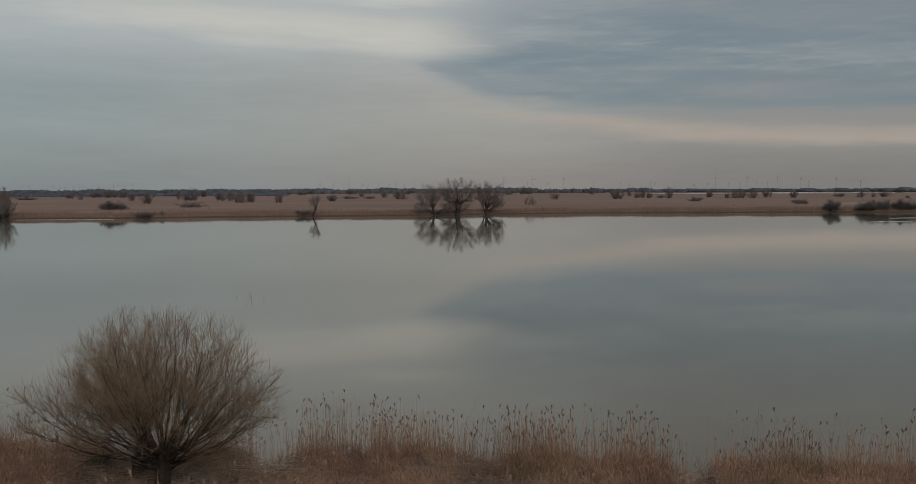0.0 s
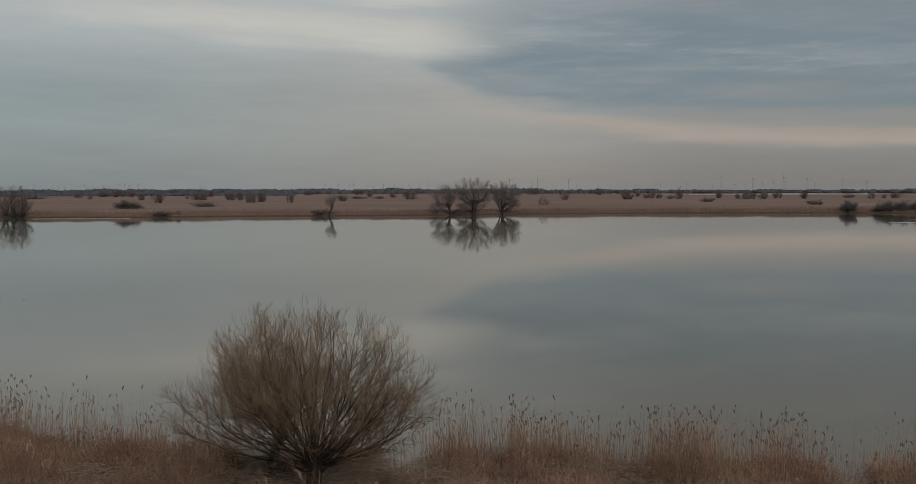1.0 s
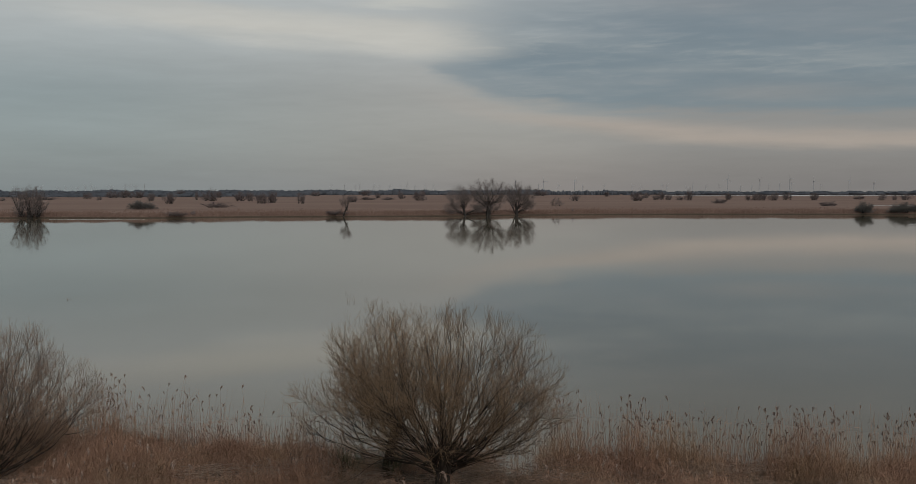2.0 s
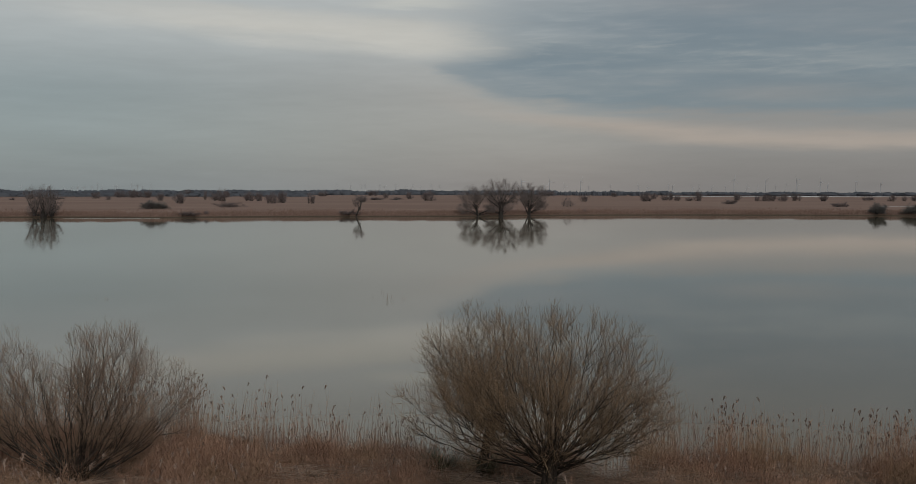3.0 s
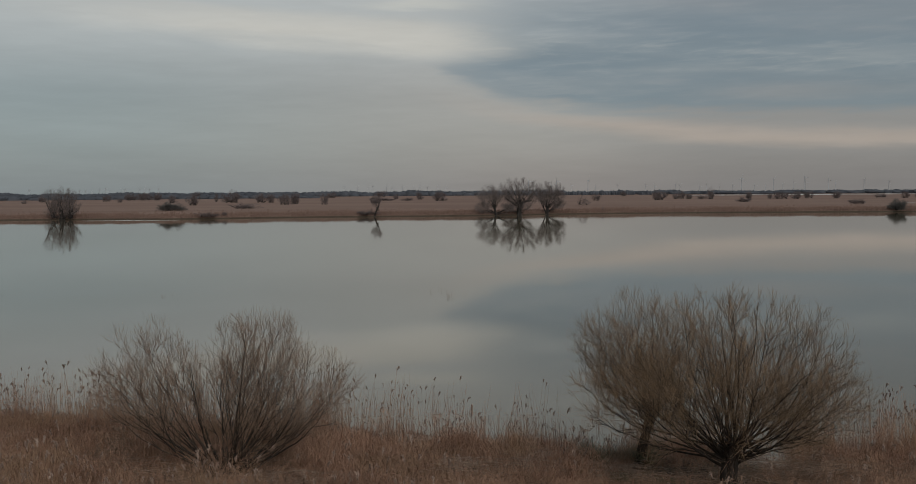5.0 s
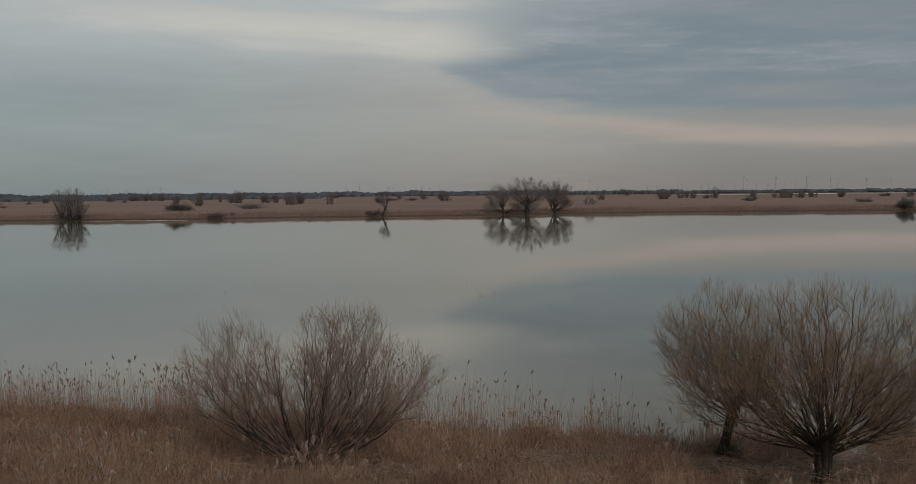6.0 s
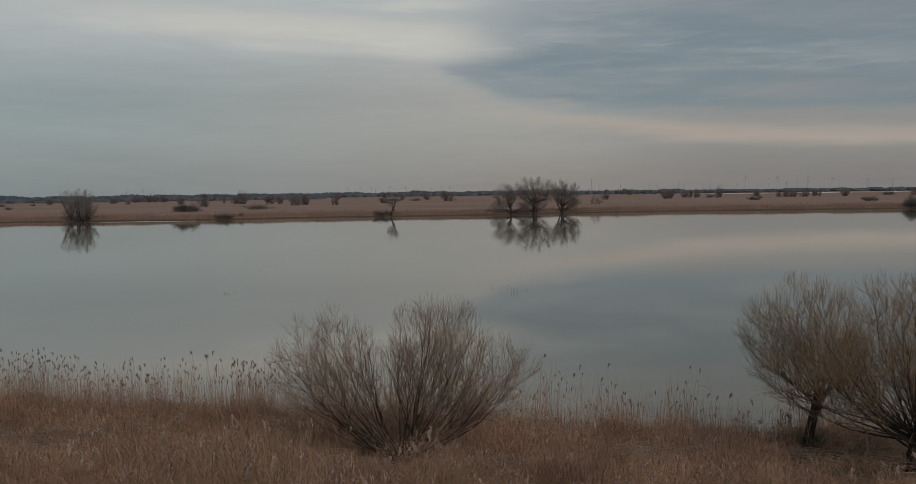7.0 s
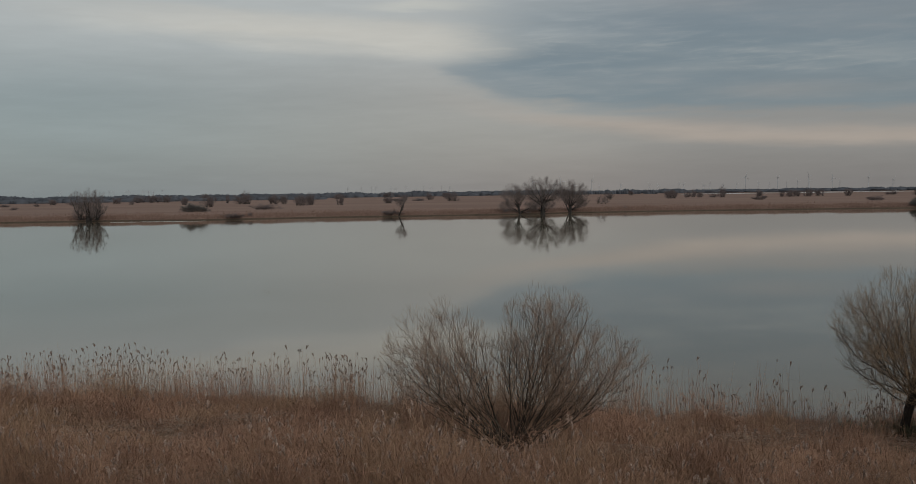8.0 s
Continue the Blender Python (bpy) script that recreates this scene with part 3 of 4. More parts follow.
MIDDLE = ((-267.0, 651.8, 8.6, 8.8), (-263.9, 1867.5, 10.9, 12.6), (-233.2, 1238.7, 8.7, 7.2), (-211.4, 701.5, 8.3, 10.2), (-209.7, 668.8, 8.8, 8.6), (-187.0, 1123.3, 9.2, 10.5),
          (-180.5, 662.0, 6.3, 9.2), (-166.3, 763.4, 9.0, 6.5), (-134.4, 895.2, 11.5, 10.0), (-49.7, 1932.7, 33.6, 15.2), (2.4, 847.0, 8.8, 7.0), (55.9, 881.8, 11.2, 9.7), (62.1, 1613.1, 9.3, 9.0))
EAST = ((82.0, 1001.5, 6.9, 6.3), (87.3, 999.0, 8.0, 9.8), (93.8, 996.1, 6.9, 6.3), (96.2, 1281.2, 7.4, 8.7), (104.4, 922.8, 7.4, 11.7), (151.7, 903.2, 5.1, 5.7), (157.6, 1044.4, 8.3, 8.9),
        (161.0, 899.3, 14.3, 7.2), (172.9, 894.4, 9.1, 8.2), (209.7, 1018.5, 11.6, 8.7), (216.3, 940.6, 8.5, 8.1), (268.5, 917.0, 6.2, 6.8), (297.1, 975.1, 4.4, 5.5), (305.7, 970.8, 12.0, 7.1))
for place in (*WEST, *MIDDLE, *EAST):
    shrub("S", *place)
shrub("S", -134.5, 341.0, 1.8, 1.9)
for place in ((-170.0, 381.7, 10.2, 3.7), (106.5, 400.5, 8.2, 4.4), (119.0, 397.5, 8.6, 4.3), (125.5, 398.0, 7.5, 4.0), (132.0, 396.0, 9.5, 4.4), (140.0, 396.5, 9.0, 4.2)):
    shrub("D", *place)
for place in ((-534.0, 860.1, 8.5, 2.7), (-520.4, 967.4, 23.5, 3.5), (-518.9, 888.1, 5.4, 2.8), (-377.2, 604.8, 5.2, 1.9), (-196.7, 977.8, 17.3, 2.9), (-181.8, 499.9, 14.3, 2.9),
              (-174.8, 969.5, 12.5, 2.9), (-138.9, 336.0, 8.0, 1.9), (-87.3, 356.5, 8.4, 1.9), (-72.4, 1719.1, 18.0, 4.6), (95.0, 689.9, 11.0, 3.4), (96.8, 926.9, 7.4, 3.8),
              (134.2, 564.5, 10.2, 2.7), (285.4, 849.5, 3.8, 2.5), (290.0, 1065.1, 12.0, 4.8)):
    shrub("L", *place)
for place in ((-10.4, 473.6, 6.6, 5.0), (-3.6, 393.1, 1.4, 2.2)):
    shrub("T", *place)


# ------------------------------------------------------------------ far woods along the horizon
def woodland(name, places, label):
    """Many small ragged crowns, each of a few uneven lumps."""
    rng = np.random.default_rng(len(places))
    n = 5
    parts = []
    for x, y, tall, wide in places:
        k = 2
        c = np.stack([rng.normal(x, wide * 0.28, k), rng.normal(y, wide * 0.3, k), 0.5 + tall * rng.uniform(0.20, 0.42, k)], -1)
        for p in c:
            t = np.linspace(-1, 1, 5)
            prof = np.sqrt(np.maximum(1 - np.abs(t) ** 3.0, 0.0)) * wide * 0.42
            a = np.arange(n) * 2 * np.pi / n + rng.uniform(0, 6)
            r = prof[:, None] * rng.uniform(0.65, 1.25, (5, n))
            v = np.stack([p[0] + r * np.cos(a), p[1] + r * np.sin(a), p[2] + t[:, None] * tall * 0.55 * rng.uniform(0.85, 1.15, (5, n))], -1)
            i = np.arange(5 * n).reshape(5, n)
            j = np.roll(i, -1, 1)
            parts.append((v.reshape(-1, 3), np.stack([i[:-1], j[:-1], j[1:], i[1:]], -1).reshape(-1, 4)))
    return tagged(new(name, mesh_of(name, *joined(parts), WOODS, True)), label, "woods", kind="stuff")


rng = np.random.default_rng(5)


def strip(a0, a1, dist, deep, tall, wide, count):
    out = []
    for _ in range(count):
        a = radians(rng.uniform(a0, a1))
        d = dist + rng.uniform(0, deep)
        vary = 0.75 + 0.5 * float(value_noise(np.array([math.degrees(a) * 1.3]), np.array([0.5]), 12)[0])
        out.append((d * math.sin(a), d * math.cos(a), tall * vary * rng.uniform(0.85, 1.15), wide * rng.uniform(0.7, 1.3)))
    return out


woodland("far_woods", strip(-38, -1, 2200, 250, 12.0, 24, 1300), "long leafless wood along the horizon, tinted haze blue-grey")
woodland("far_woods", strip(-2, 25, 2520, 420, 8.6, 30, 800), "low wood beyond the far water, tinted haze blue-grey")
woodland("far_woods", strip(-38, -15, 1450, 500, 7.0, 20, 450), "low wood behind the reed marsh, tinted haze blue-grey")
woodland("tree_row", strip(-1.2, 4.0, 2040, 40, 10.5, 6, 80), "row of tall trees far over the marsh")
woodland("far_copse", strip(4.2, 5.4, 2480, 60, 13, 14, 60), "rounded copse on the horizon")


# ------------------------------------------------------------------ wind turbines
def turbine_kind(phase):
    """80 m to the hub at scale one."""
    thing = new("wind_turbine")
    t = np.linspace(0, 1, 6)
    under("tower", mesh_of("tower", *tubes(np.stack([0 * t, 0 * t, 80 * t], -1)[None], (2.3 - 0.9 * t)[None], 12), PAINT, True), thing)
    under("nacelle", mesh_of("nacelle", *tubes(np.stack([0 * t, 5 - 10 * t, 81 + 0 * t], -1)[None], np.array([[0.2, 1.7, 2.0, 2.0, 1.8, 1.2]]), 8), PAINT, True), thing)
    under("hub", mesh_of("hub", *tubes(np.stack([0 * t, -5 - 2.4 * t, 81 + 0 * t], -1)[None], np.array([[1.3, 1.4, 1.3, 1.1, 0.7, 0.05]]), 8), PAINT, True), thing)
    for k in range(3):
        a = radians(phase + 120 * k)
        r = np.linspace(0.8, 33, 8)
        v, f = tubes(np.stack([r * math.sin(a), -6.2 + 0 * r, 81 + r * math.cos(a)], -1)[None], np.array([[0.7, 0.9, 1.5, 1.35, 1.1, 0.85, 0.6, 0.2]]), 6)
        v[:, 1] = -6.2 + (v[:, 1] + 6.2) * 0.35
        under("blade", mesh_of("blade", v, f, PAINT, True), thing)
    return tagged(thing, "pale grey three-bladed wind turbine on the horizon", "wind turbine", "wind farm")


TURBINES = [turbine_kind(p) for p in (12, 47, 83, 100)]
NEAR_ROW = ((581, 53), (691, 49), (796, 52), (878, 44), (999, 46), (1082, 36), (-173, 46), (-71, 47), (41, 49))
ROW_EAST = ((587, 28), (642, 30), (729, 31), (773, 31), (843, 35), (886, 39), (933, 42), (1051, 38), (-211, 34), (-102, 35), (-20, 35), (81, 34), (171, 35), (287, 33), (324, 29), (410, 37), (428, 33), (508, 26), (535, 36))
ROW_WEST = ((-991, 35), (-932, 37), (-885, 35), (-868, 39), (-805, 37), (-783, 30), (-737, 36), (-691, 30), (-662, 38), (-628, 31), (-583, 37), (-549, 33), (-2422, 33), (-2296, 33), (-2218, 24), (-2186, 26),
            (-2159, 28), (-2129, 26), (-2092, 34), (-2066, 38), (-2048, 27), (-1985, 34), (-1973, 32), (-1910, 39), (-1884, 37), (-1862, 33), (-1822, 38))
count = 0
for row, dist, blade in ((NEAR_ROW, 3700, 21), (ROW_EAST, 4300, 15), (ROW_WEST, 4300, 14)):
    for x, hub in row:
        ob = TURBINES[count % 4] if count < 4 else copy_thing(TURBINES[count % 4], pose(0, 0, 0))
        k = blade / 33
        ob.matrix_basis = pose(x, dist, hub - 81 * k, 0, 0, 20 + (count * 37) % 50) @ Matrix.Scale(k, 4)
        count += 1


# ------------------------------------------------------------------ reeds
def tilt(rng, n, lean):
    a = rng.normal(0, lean, (n, 2))
    return np.concatenate([a, np.ones((n, 1))], 1)


def reed_parts(rng, x, y, z, h, lean, plume, leafy=4, thick=0.0045, leaf_top=0.6, leaf_len=0.42, leaf_wide=0.006, plume_size=1.0, joints=3):
    """Stems with leaves, and drooping plumes on those marked. All arrays, one entry a stem."""
    n = len(x)
    way = tilt(rng, n, lean * 0.6)
    way[:, 0] += lean * 3.0 * (value_noise(x * 0.8, y * 0.8, 51) - 0.5)
    way[:, 1] += lean * 2.0 * (value_noise(x * 0.8, y * 0.8, 52) - 0.5)
    sag = rng.normal(0, 0.06, (n, 2))
    t = np.linspace(0, 1, joints)
    p = np.stack([x, y, z - 0.05], -1)[:, None] + way[:, None] * (t[:, None] * h[:, None, None])
    p[:, :, :2] += sag[:, None] * (t ** 2)[:, None] * h[:, None, None]
    stems = tubes(p, thick * rng.uniform(0.7, 1.3, n)[:, None] * np.interp(t, [0, 0.5, 1], [1.1, 1.0, 0.45]), 3)
    m = n * leafy
    src = np.repeat(np.arange(n), leafy)
    u = rng.uniform(0.05, leaf_top, m)
    base = p[src, 0] + (p[src, -1] - p[src, 0]) * u[:, None]
    a = rng.uniform(0, 2 * np.pi, m)
    out = np.stack([np.cos(a), np.sin(a)], -1)
    ln = leaf_len * rng.uniform(0.5, 1.3, m)
    q = np.empty((m, 3, 3))
    for k, (r, up) in enumerate(((0, 0), (0.36, 0.40), (0.92, 0.26))):
        q[:, k, :2] = base[:, :2] + out * (r * ln)[:, None] * rng.uniform(0.5, 1.2, (m, 1))
        q[:, k, 2] = base[:, 2] + ln * up * rng.uniform(0.4, 1.5, m)
    leaves = ribbons(q, leaf_wide * rng.uniform(0.6, 1.4, m)[:, None] * np.array([0.7, 1.0, 0.1]), np.stack([-out[:, 1], out[:, 0], rng.normal(0, 0.5, m)], -1))
    tips = p[plume, -1]
    c, per = len(tips), 12
    s = np.repeat(np.arange(c), per)
    droop = rng.normal(0, 1, (c, 2))
    droop = droop / np.linalg.norm(droop, axis=1, keepdims=True)
    size = rng.uniform(0.13, 0.25, c)[s] * plume_size
    k0 = np.tile(np.linspace(0, 0.75, per), c)
    start = tips[s] - np.array([0, 0, 1.0]) * (0.55 * size * (1 - k0))[:, None]
    start[:, :2] += droop[s] * (size * 0.20 * k0 ** 1.5)[:, None]
    fan = rng.normal(0, 0.30, (c * per, 2)) + droop[s] * rng.uniform(0.1, 0.8, (c * per, 1))
    b = np.empty((c * per, 4, 3))
    for k, (r, up) in enumerate(((0, 0), (0.28, 0.30), (0.70, 0.40), (1.10, 0.24))):
        b[:, k, :2] = start[:, :2] + fan * (r * size * 0.38)[:, None]
        b[:, k, 2] = start[:, 2] + size * up * 0.85
    g = rng.uniform(0, 2 * np.pi, c * per)
    heads = ribbons(b, (0.0095 * plume_size * rng.uniform(0.6, 1.4, c * per))[:, None] * np.array([0.5, 1.0, 0.9, 0.2]), np.stack([np.cos(g), np.sin(g), 0 * g], -1))
    return stems, leaves, heads


def reed_bed(name, stems, leaves, heads, plume_material, label):
    thing = new(name)
    tagged(under("stems", mesh_of("stems", *stems, REED_STEM), thing), kind="stuff")
    tagged(under("leaves", mesh_of("leaves", *leaves, REED_LEAF), thing), kind="stuff")
    tagged(under("plumes", mesh_of("plumes", *heads, plume_material), thing, "drooping seed plumes"), kind="stuff")
    return tagged(thing, label, "reeds", kind="stuff")


def scatter(rng, x0, x1, y0, y1, per_m2):
    n = int((x1 - x0) * (y1 - y0) * per_m2)
    return rng.uniform(x0, x1, n), rng.uniform(y0, y1, n)


def fringe_cover(x):
    """How thick the reeds stand along the water: gaps and thin stretches."""
    c = np.interp(x, [-46, -27, -24, -20, -16.5, -15.2, -14.4, -13.6, -11.6, -9.9, -8.8, -8.2, 3.2, 4.2, 5.2, 6, 15], [1, 1, 0.8, 0.55, 0.65, 0.6, 0.15, 0.5, 0.8, 0.1, 0.1, 1.1, 1, 0.12, 0.25, 0.8, 0.9])
    return c * (0.35 + 0.95 * value_noise(x * 0.9, x * 0, 21) ** 1.3)


def fringe_height(x):
    return np.interp(x, [-46, -36, -27, -22, -19.5, -17.5, -15.2, -14.2, -11.5, -8.0, -4, 3, 5, 9, 15], [2.05, 2.1, 2.1, 2.25, 2.1, 1.6, 1.5, 1.3, 1.4, 2.15, 1.95, 1.85, 1.45, 1.7, 1.8])


def tall_fringe():
    rng = np.random.default_rng(31)
    x, y = scatter(rng, -48, 15, 28.6, 39.6, 210)
    e = near_edge(x)
    cover = fringe_cover(x) * np.clip(1 - np.abs(y - e + 0.1) / 2.3, 0, 1) * (0.3 + value_noise(x * 1.3, y * 1.3, 22))
    keep = rng.random(len(x)) < cover * 0.80
    x, y = x[keep], y[keep]
    h = fringe_height(x) * (0.24 + 0.84 * rng.random(len(x)) ** 2.3) * (0.8 + 0.38 * value_noise(x * 0.9, y * 0.5, 23))
    lone = rng.random(len(x)) < 0.04
    h[lone] = rng.uniform(1.7, 2.3, lone.sum())
    z = np.maximum(height(x, y), -0.35)
    reed_bed("reed_fringe", *reed_parts(rng, x, y, z, h, 0.07, (h > 0.58 * fringe_height(x)) & (rng.random(len(x)) < 0.06 + 0.45 * value_noise(x * 1.1, y * 0.6, 26)), 4, 0.0034, 0.8, 0.42, 0.0040), PLUME_DARK, "tall dry brown reeds with dark plumes at the water's edge")


def flattened(x, y):
    """Where wind and snow have laid the reeds down: 0 standing, 1 flat."""
    swath = np.exp(-((x + 36.2 + 0.5 * (y - 28.6)) / 3.2) ** 2 - ((y - 28.6) / 1.5) ** 2)
    return np.maximum(np.clip(value_noise(x * 0.33 + 5, y * 0.42, 27) * 3.4 - 1.9, 0, 1) * np.clip((y - 19) / 3, 0, 1), swath)


def slope_reeds():
    rng = np.random.default_rng(33)
    x, y = scatter(rng, -48, 15, 17.0, 36.0, 130)
    d = near_edge(x) - y
    inside = (y > np.interp(x, [-46, -24, -14, -4, 15], [17.0, 17.6, 20.5, 24.0, 25.5])) & (d > -0.3)
    clump = value_noise(x * 0.45, y * 0.45, 24) * 0.5 + value_noise(x * 1.5, y * 1.2, 25) * 0.6
    spot = lambda cx, cy, rx, ry: np.exp(-(((x - cx) / rx) ** 2 + ((y - cy) / ry) ** 2) ** 2)
    hollow = np.max([spot(-12.4, 29.2, 2.6, 1.9), spot(-11.2, 26.4, 1.6, 1.3), spot(-24.7, 26.9, 2.2, 2.0), spot(-9.2, 31.0, 0.9, 2.2), spot(4.3, 30.6, 0.7, 1.6)], axis=0)
    keep = inside & (rng.random(len(x)) < np.clip(clump * 3.2 - 1.05, 0.05, 1) * (1 - 0.9 * hollow))
    x, y, clump, hollow = x[keep], y[keep], clump[keep], hollow[keep]
    flat = flattened(x, y)
    tall = np.interp(y, [14, 18, 21, 23, 25, 27.5, 30, 33], [1.4, 1.35, 1.1, 0.75, 0.55, 0.5, 0.45, 0.5])
    h = tall * (0.65 + 0.7 * rng.random(len(x))) * np.minimum(0.12 + 2.1 * clump ** 1.6, 1.25) * (1 - 0.6 * hollow) * (1 - 0.7 * flat) * np.interp(near_edge(x) - y, [-0.3, 1.0, 3.5], [0.45, 0.65, 1.0])
    h *= 0.6 + 0.8 * value_noise(x * 0.35, y * 0.45, 61)
    h *= 1 - np.interp(x, [-22.5, -20, -14, -10, -7], [0, 0.4, 0.5, 0.3, 0]) * np.clip((y - 24) / 2, 0, 1)
    odd = (rng.random(len(x)) < 0.05) & (clump > 0.5)
    h[odd] = rng.uniform(0.8, 1.45, odd.sum())
    plume = rng.random(len(x)) < np.interp(y, [15, 20, 23, 26, 31], [0.09, 0.09, 0.06, 0.025, 0.005]) * (h > 0.7 * tall) + 0.12 * odd
    plume |= (rng.random(len(x)) < 0.5) & (np.hypot((x + 24.7) / 1.4, (y - 25.8) / 1.0) < 1) & (h > 0.45)
    reed_bed("reed_slope", *reed_parts(rng, x, y, height(x, y), h, 0.46, plume, 4, 0.0028, 1.0, 0.60, 0.0031, 1.45, 2), PLUME_PALE, "tangled dry rust-brown reeds with pale plumes on the bank")


def tufts():
    """Clumps of upright reeds standing over the laid and broken ones."""
    rng = np.random.default_rng(43)
    n = 46
    cx = rng.uniform(-46, -13.5, n)
    cy = near_edge(cx) - rng.uniform(0.3, 7.0, n) * rng.uniform(0.3, 1, n)
    clear = np.hypot((cx + 24.8) / 3.0, (cy - 27.6) / 2.4) > 1
    cx, cy = cx[clear], cy[clear]
    size, tall = rng.uniform(0.3, 0.75, len(cx)), rng.uniform(0.9, 1.45, len(cx))
    who = np.repeat(np.arange(len(cx)), 90)
    x = cx[who] + rng.normal(0, 1, len(who)) * size[who] * 0.8
    y = cy[who] + rng.normal(0, 1, len(who)) * size[who] * 0.5
    h = tall[who] * (0.35 + 0.65 * rng.random(len(who))) * np.exp(-0.35 * np.hypot(x - cx[who], y - cy[who]) / size[who])
    plume = (h > 0.72 * tall[who]) & (rng.random(len(who)) < 0.25)
    reed_bed("reed_tufts", *reed_parts(rng, x, y, np.maximum(height(x, y), -0.3), h, 0.14, plume, 5, 0.0034, 0.9, 0.45, 0.0040, 1.1), PLUME_DARK, "dense upright tufts of dry brown reeds on the bank")


def litter():
    """Broken stems lying criss-cross."""
    rng = np.random.default_rng(35)
    x, y = scatter(rng, -48, 15, 17.0, 36.0, 60)
    keep = (y > np.interp(x, [-46, -24, -14, -4, 15], [17.0, 17.6, 20.5, 24.0, 25.5])) & (near_edge(x) > y) & (rng.random(len(x)) < 0.2 + 0.8 * flattened(x, y))
    x, y = x[keep], y[keep]
    n = len(x)
    a = rng.uniform(0, 2 * np.pi, n)
    ln = rng.uniform(0.3, 1.1, n)
    z = height(x, y) + rng.uniform(0.02, 0.3, n) + 0.12 * flattened(x, y)
    t = np.array([-0.5, 0.0, 0.5])
    p = np.stack([x[:, None] + np.cos(a)[:, None] * ln[:, None] * t, y[:, None] + np.sin(a)[:, None] * ln[:, None] * t,
                  z[:, None] - (np.sin(a) * 0.18 * ln)[:, None] * t + np.array([0, 0.05, 0]) + rng.normal(0, 0.12, n)[:, None] * t], -1)
    tagged(new("reed_litter", mesh_of("reed_litter", *tubes(p, np.full((n, 3), 0.0045) * rng.uniform(0.6, 1.3, n)[:, None], 3), REED_LITTER)), "broken pale reed stems lying on the bank", "reed litter", kind="stuff")


def far_reeds():
    """The far marsh: a bank of reeds along its edge."""
    rng = np.random.default_rng(37)
    n = 40000
    x = rng.uniform(-240, 180, n)
    y = far_edge(x) + 0.6 + rng.exponential(7.0, n)
    w0 = 0.065 * rng.uniform(0.5, 1.6, n)
    h = 0.75 * rng.uniform(0.5, 1.2, n) * (0.6 + 0.7 * value_noise(x * 0.2, y * 0.1, 40))
    base = np.stack([x, y, height(x, y) - 0.05], -1)
    tip = base + np.stack([rng.normal(0, 0.12, len(x)) * h, rng.normal(0, 0.1, len(x)), h], -1)
    p = np.stack([base, (base + tip) * 0.5, tip], 1)
    a = rng.uniform(-0.9, 0.9, len(x))
    tagged(new("far_reeds", mesh_of("far_reeds", *ribbons(p, w0[:, None] * np.array([0.8, 1.0, 0.25]), np.stack([np.cos(a), np.sin(a), 0 * a], -1)), REED_FAR)), "wide brown reed marsh on the far bank", "reeds", kind="stuff")


def water_stalks():
    """A few lone stems standing in the open water."""
    rng = np.random.default_rng(39)
    for cx, cy, n, wx, wy in ((-48.3, 79.6, 9, 2.2, 1.2), (-25.4, 84.0, 12, 1.8, 5.0), (-44.5, 86.0, 5, 2.0, 2.0)):
        x, y = rng.normal(cx, wx * 0.6, n), rng.normal(cy, wy * 0.6, n)
        h = rng.uniform(0.05, 0.16 if cx < -40 else 0.4, n)
        way = tilt(rng, n, 0.12)
        p = np.stack([x, y, 0 * x - 0.1], -1)[:, None] + way[:, None] * (np.array([0, 0.5, 1])[:, None] * (h + 0.1)[:, None, None])
        tagged(new("water_stalks", mesh_of("water_stalks", *tubes(p, np.full((n, 3), 0.008), 4), PLUME_DARK)), "few dark reed stalks standing in open water", "reeds", kind="stuff")


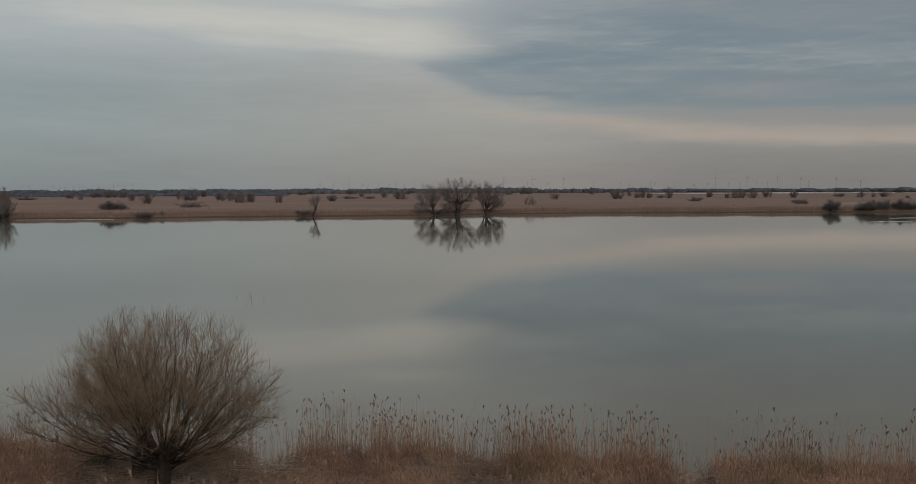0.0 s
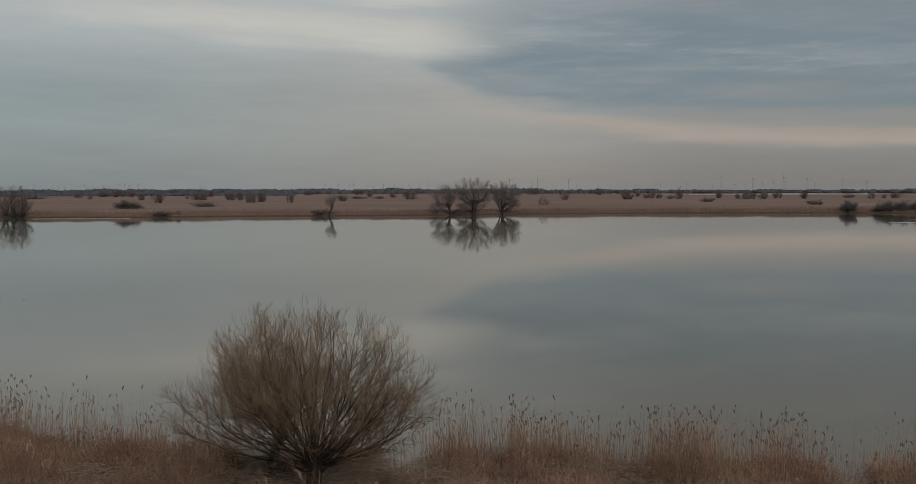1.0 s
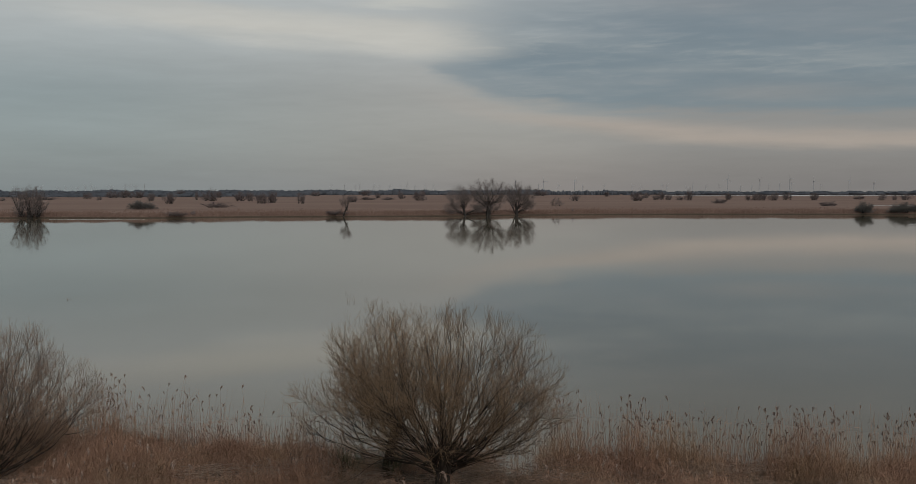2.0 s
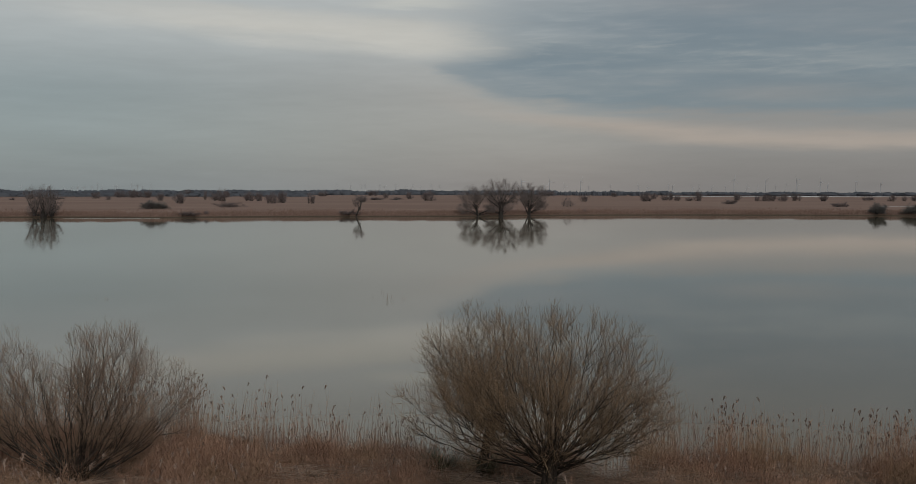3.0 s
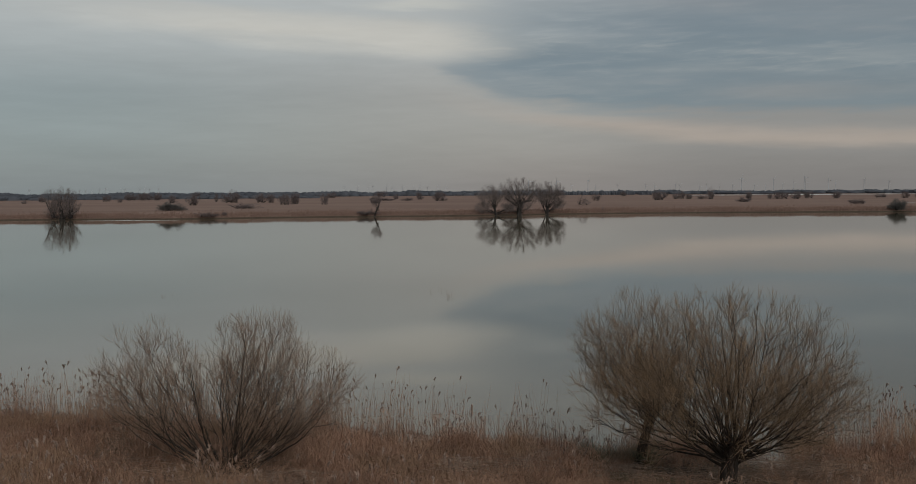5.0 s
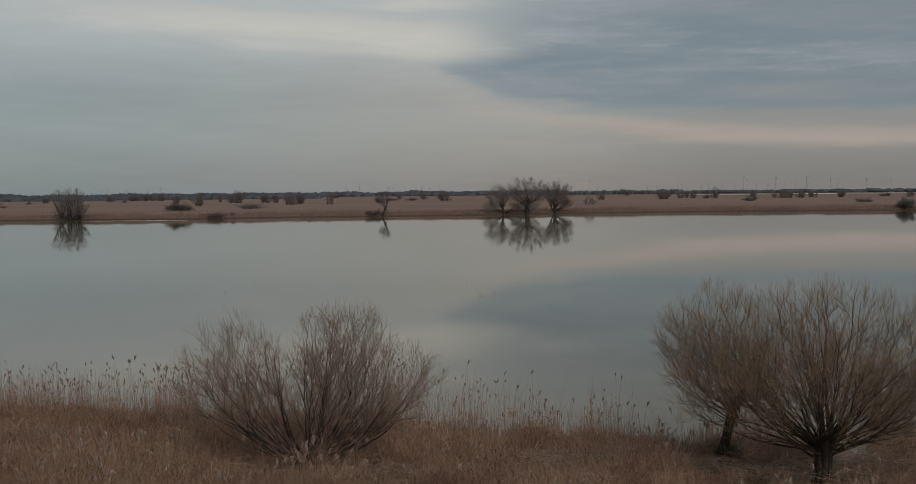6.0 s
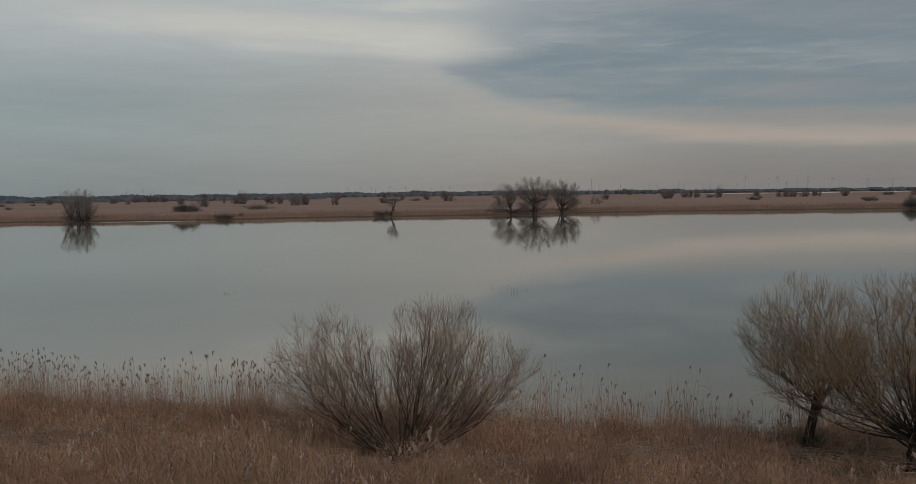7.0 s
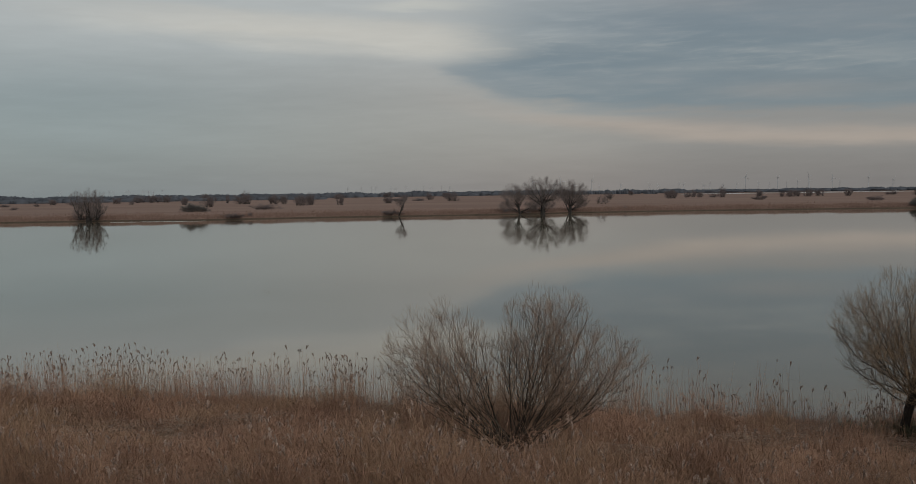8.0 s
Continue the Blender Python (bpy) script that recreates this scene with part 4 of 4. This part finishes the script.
# pale matt sheet added where water shines with reflected sky
def bright_water_strip(x0, y0, x1, y1, wide, seed, z=0.012):
    rng = np.random.default_rng(seed)
    t = np.linspace(0, 1, 24)
    cx, cy = x0 + (x1 - x0) * t, y0 + (y1 - y0) * t + rng.normal(0, wide * 0.15, 24)
    half = wide * np.sin(np.pi * np.clip(t, 0.02, 0.98)) ** 0.5 * rng.uniform(0.3, 1.0, 24)
    p = np.stack([cx, cy, 0 * t], -1)[None]
    v, f = tubes(p, half[None], 8)
    v[:, 2] = z + np.clip(v[:, 2], -0.02, 0.02)
    tagged(new("bright_water_strip", mesh_of("bright_water_strip", v, f, BRIGHT_WATER, True)), "thin pale strip painted as bright sky reflection on water", "ice")


def sedge_tussock(x, y, wide, tall, seed):
    """A tuft of dark green blades arching out from its middle."""
    rng = np.random.default_rng(seed)
    n = 260
    a = rng.uniform(0, 2 * np.pi, n)
    out = np.stack([np.cos(a), np.sin(a)], -1)
    r0 = rng.uniform(0, 0.3, n) * wide
    reach = rng.uniform(0.2, 0.75, n) * wide
    p = np.empty((n, 4, 3))
    for k, (f, up) in enumerate(((0, 0), (0.35, 0.7), (0.75, 0.95), (1.0, 0.72))):
        p[:, k, :2] = out * (r0 + reach * f)[:, None]
        p[:, k, 2] = tall * up * rng.uniform(0.6, 1.1, n) - 0.04
    v, f = ribbons(p, np.full((n, 4), 0.006) * np.array([0.8, 1, 0.7, 0.15]), np.stack([-out[:, 1], out[:, 0], 0 * a], -1))
    ob = tagged(new("sedge_tussock", mesh_of("sedge_tussock", v, f, SEDGE)), "dark green sedge tuft on the muddy bank", "sedge", kind="stuff")
    ob.matrix_basis = pose(x, y, gz(x, y))


for i, (x, y, wide, tall) in enumerate(((-13.4, 26.9, 0.8, 0.35), (-12.7, 27.6, 0.7, 0.3), (-12.3, 26.6, 0.9, 0.4), (-13.9, 28.4, 0.6, 0.3), (-9.9, 27.4, 0.7, 0.3), (-14.6, 29.6, 0.6, 0.35), (-14.5, 30.7, 1.2, 0.75), (-13.1, 30.7, 1.1, 0.65))):
    sedge_tussock(x, y, wide, tall, 80 + i)
tall_fringe()
slope_reeds()
tufts()
litter()
far_reeds()
water_stalks()
# painted bright water: lake streaks, a marsh pool, the far inlet
bright_water_strip(-172, 313, -142, 318, 2.4, 1)
bright_water_strip(101, 316, 117, 325, 2.6, 2)
bright_water_strip(85, 283, 97, 285, 2.0, 3)
bright_water_strip(136, 500, 178, 500, 9.0, 5, gz(157, 500) + 0.12)
bright_water_strip(190, 2120, 880, 2120, 230, 4)
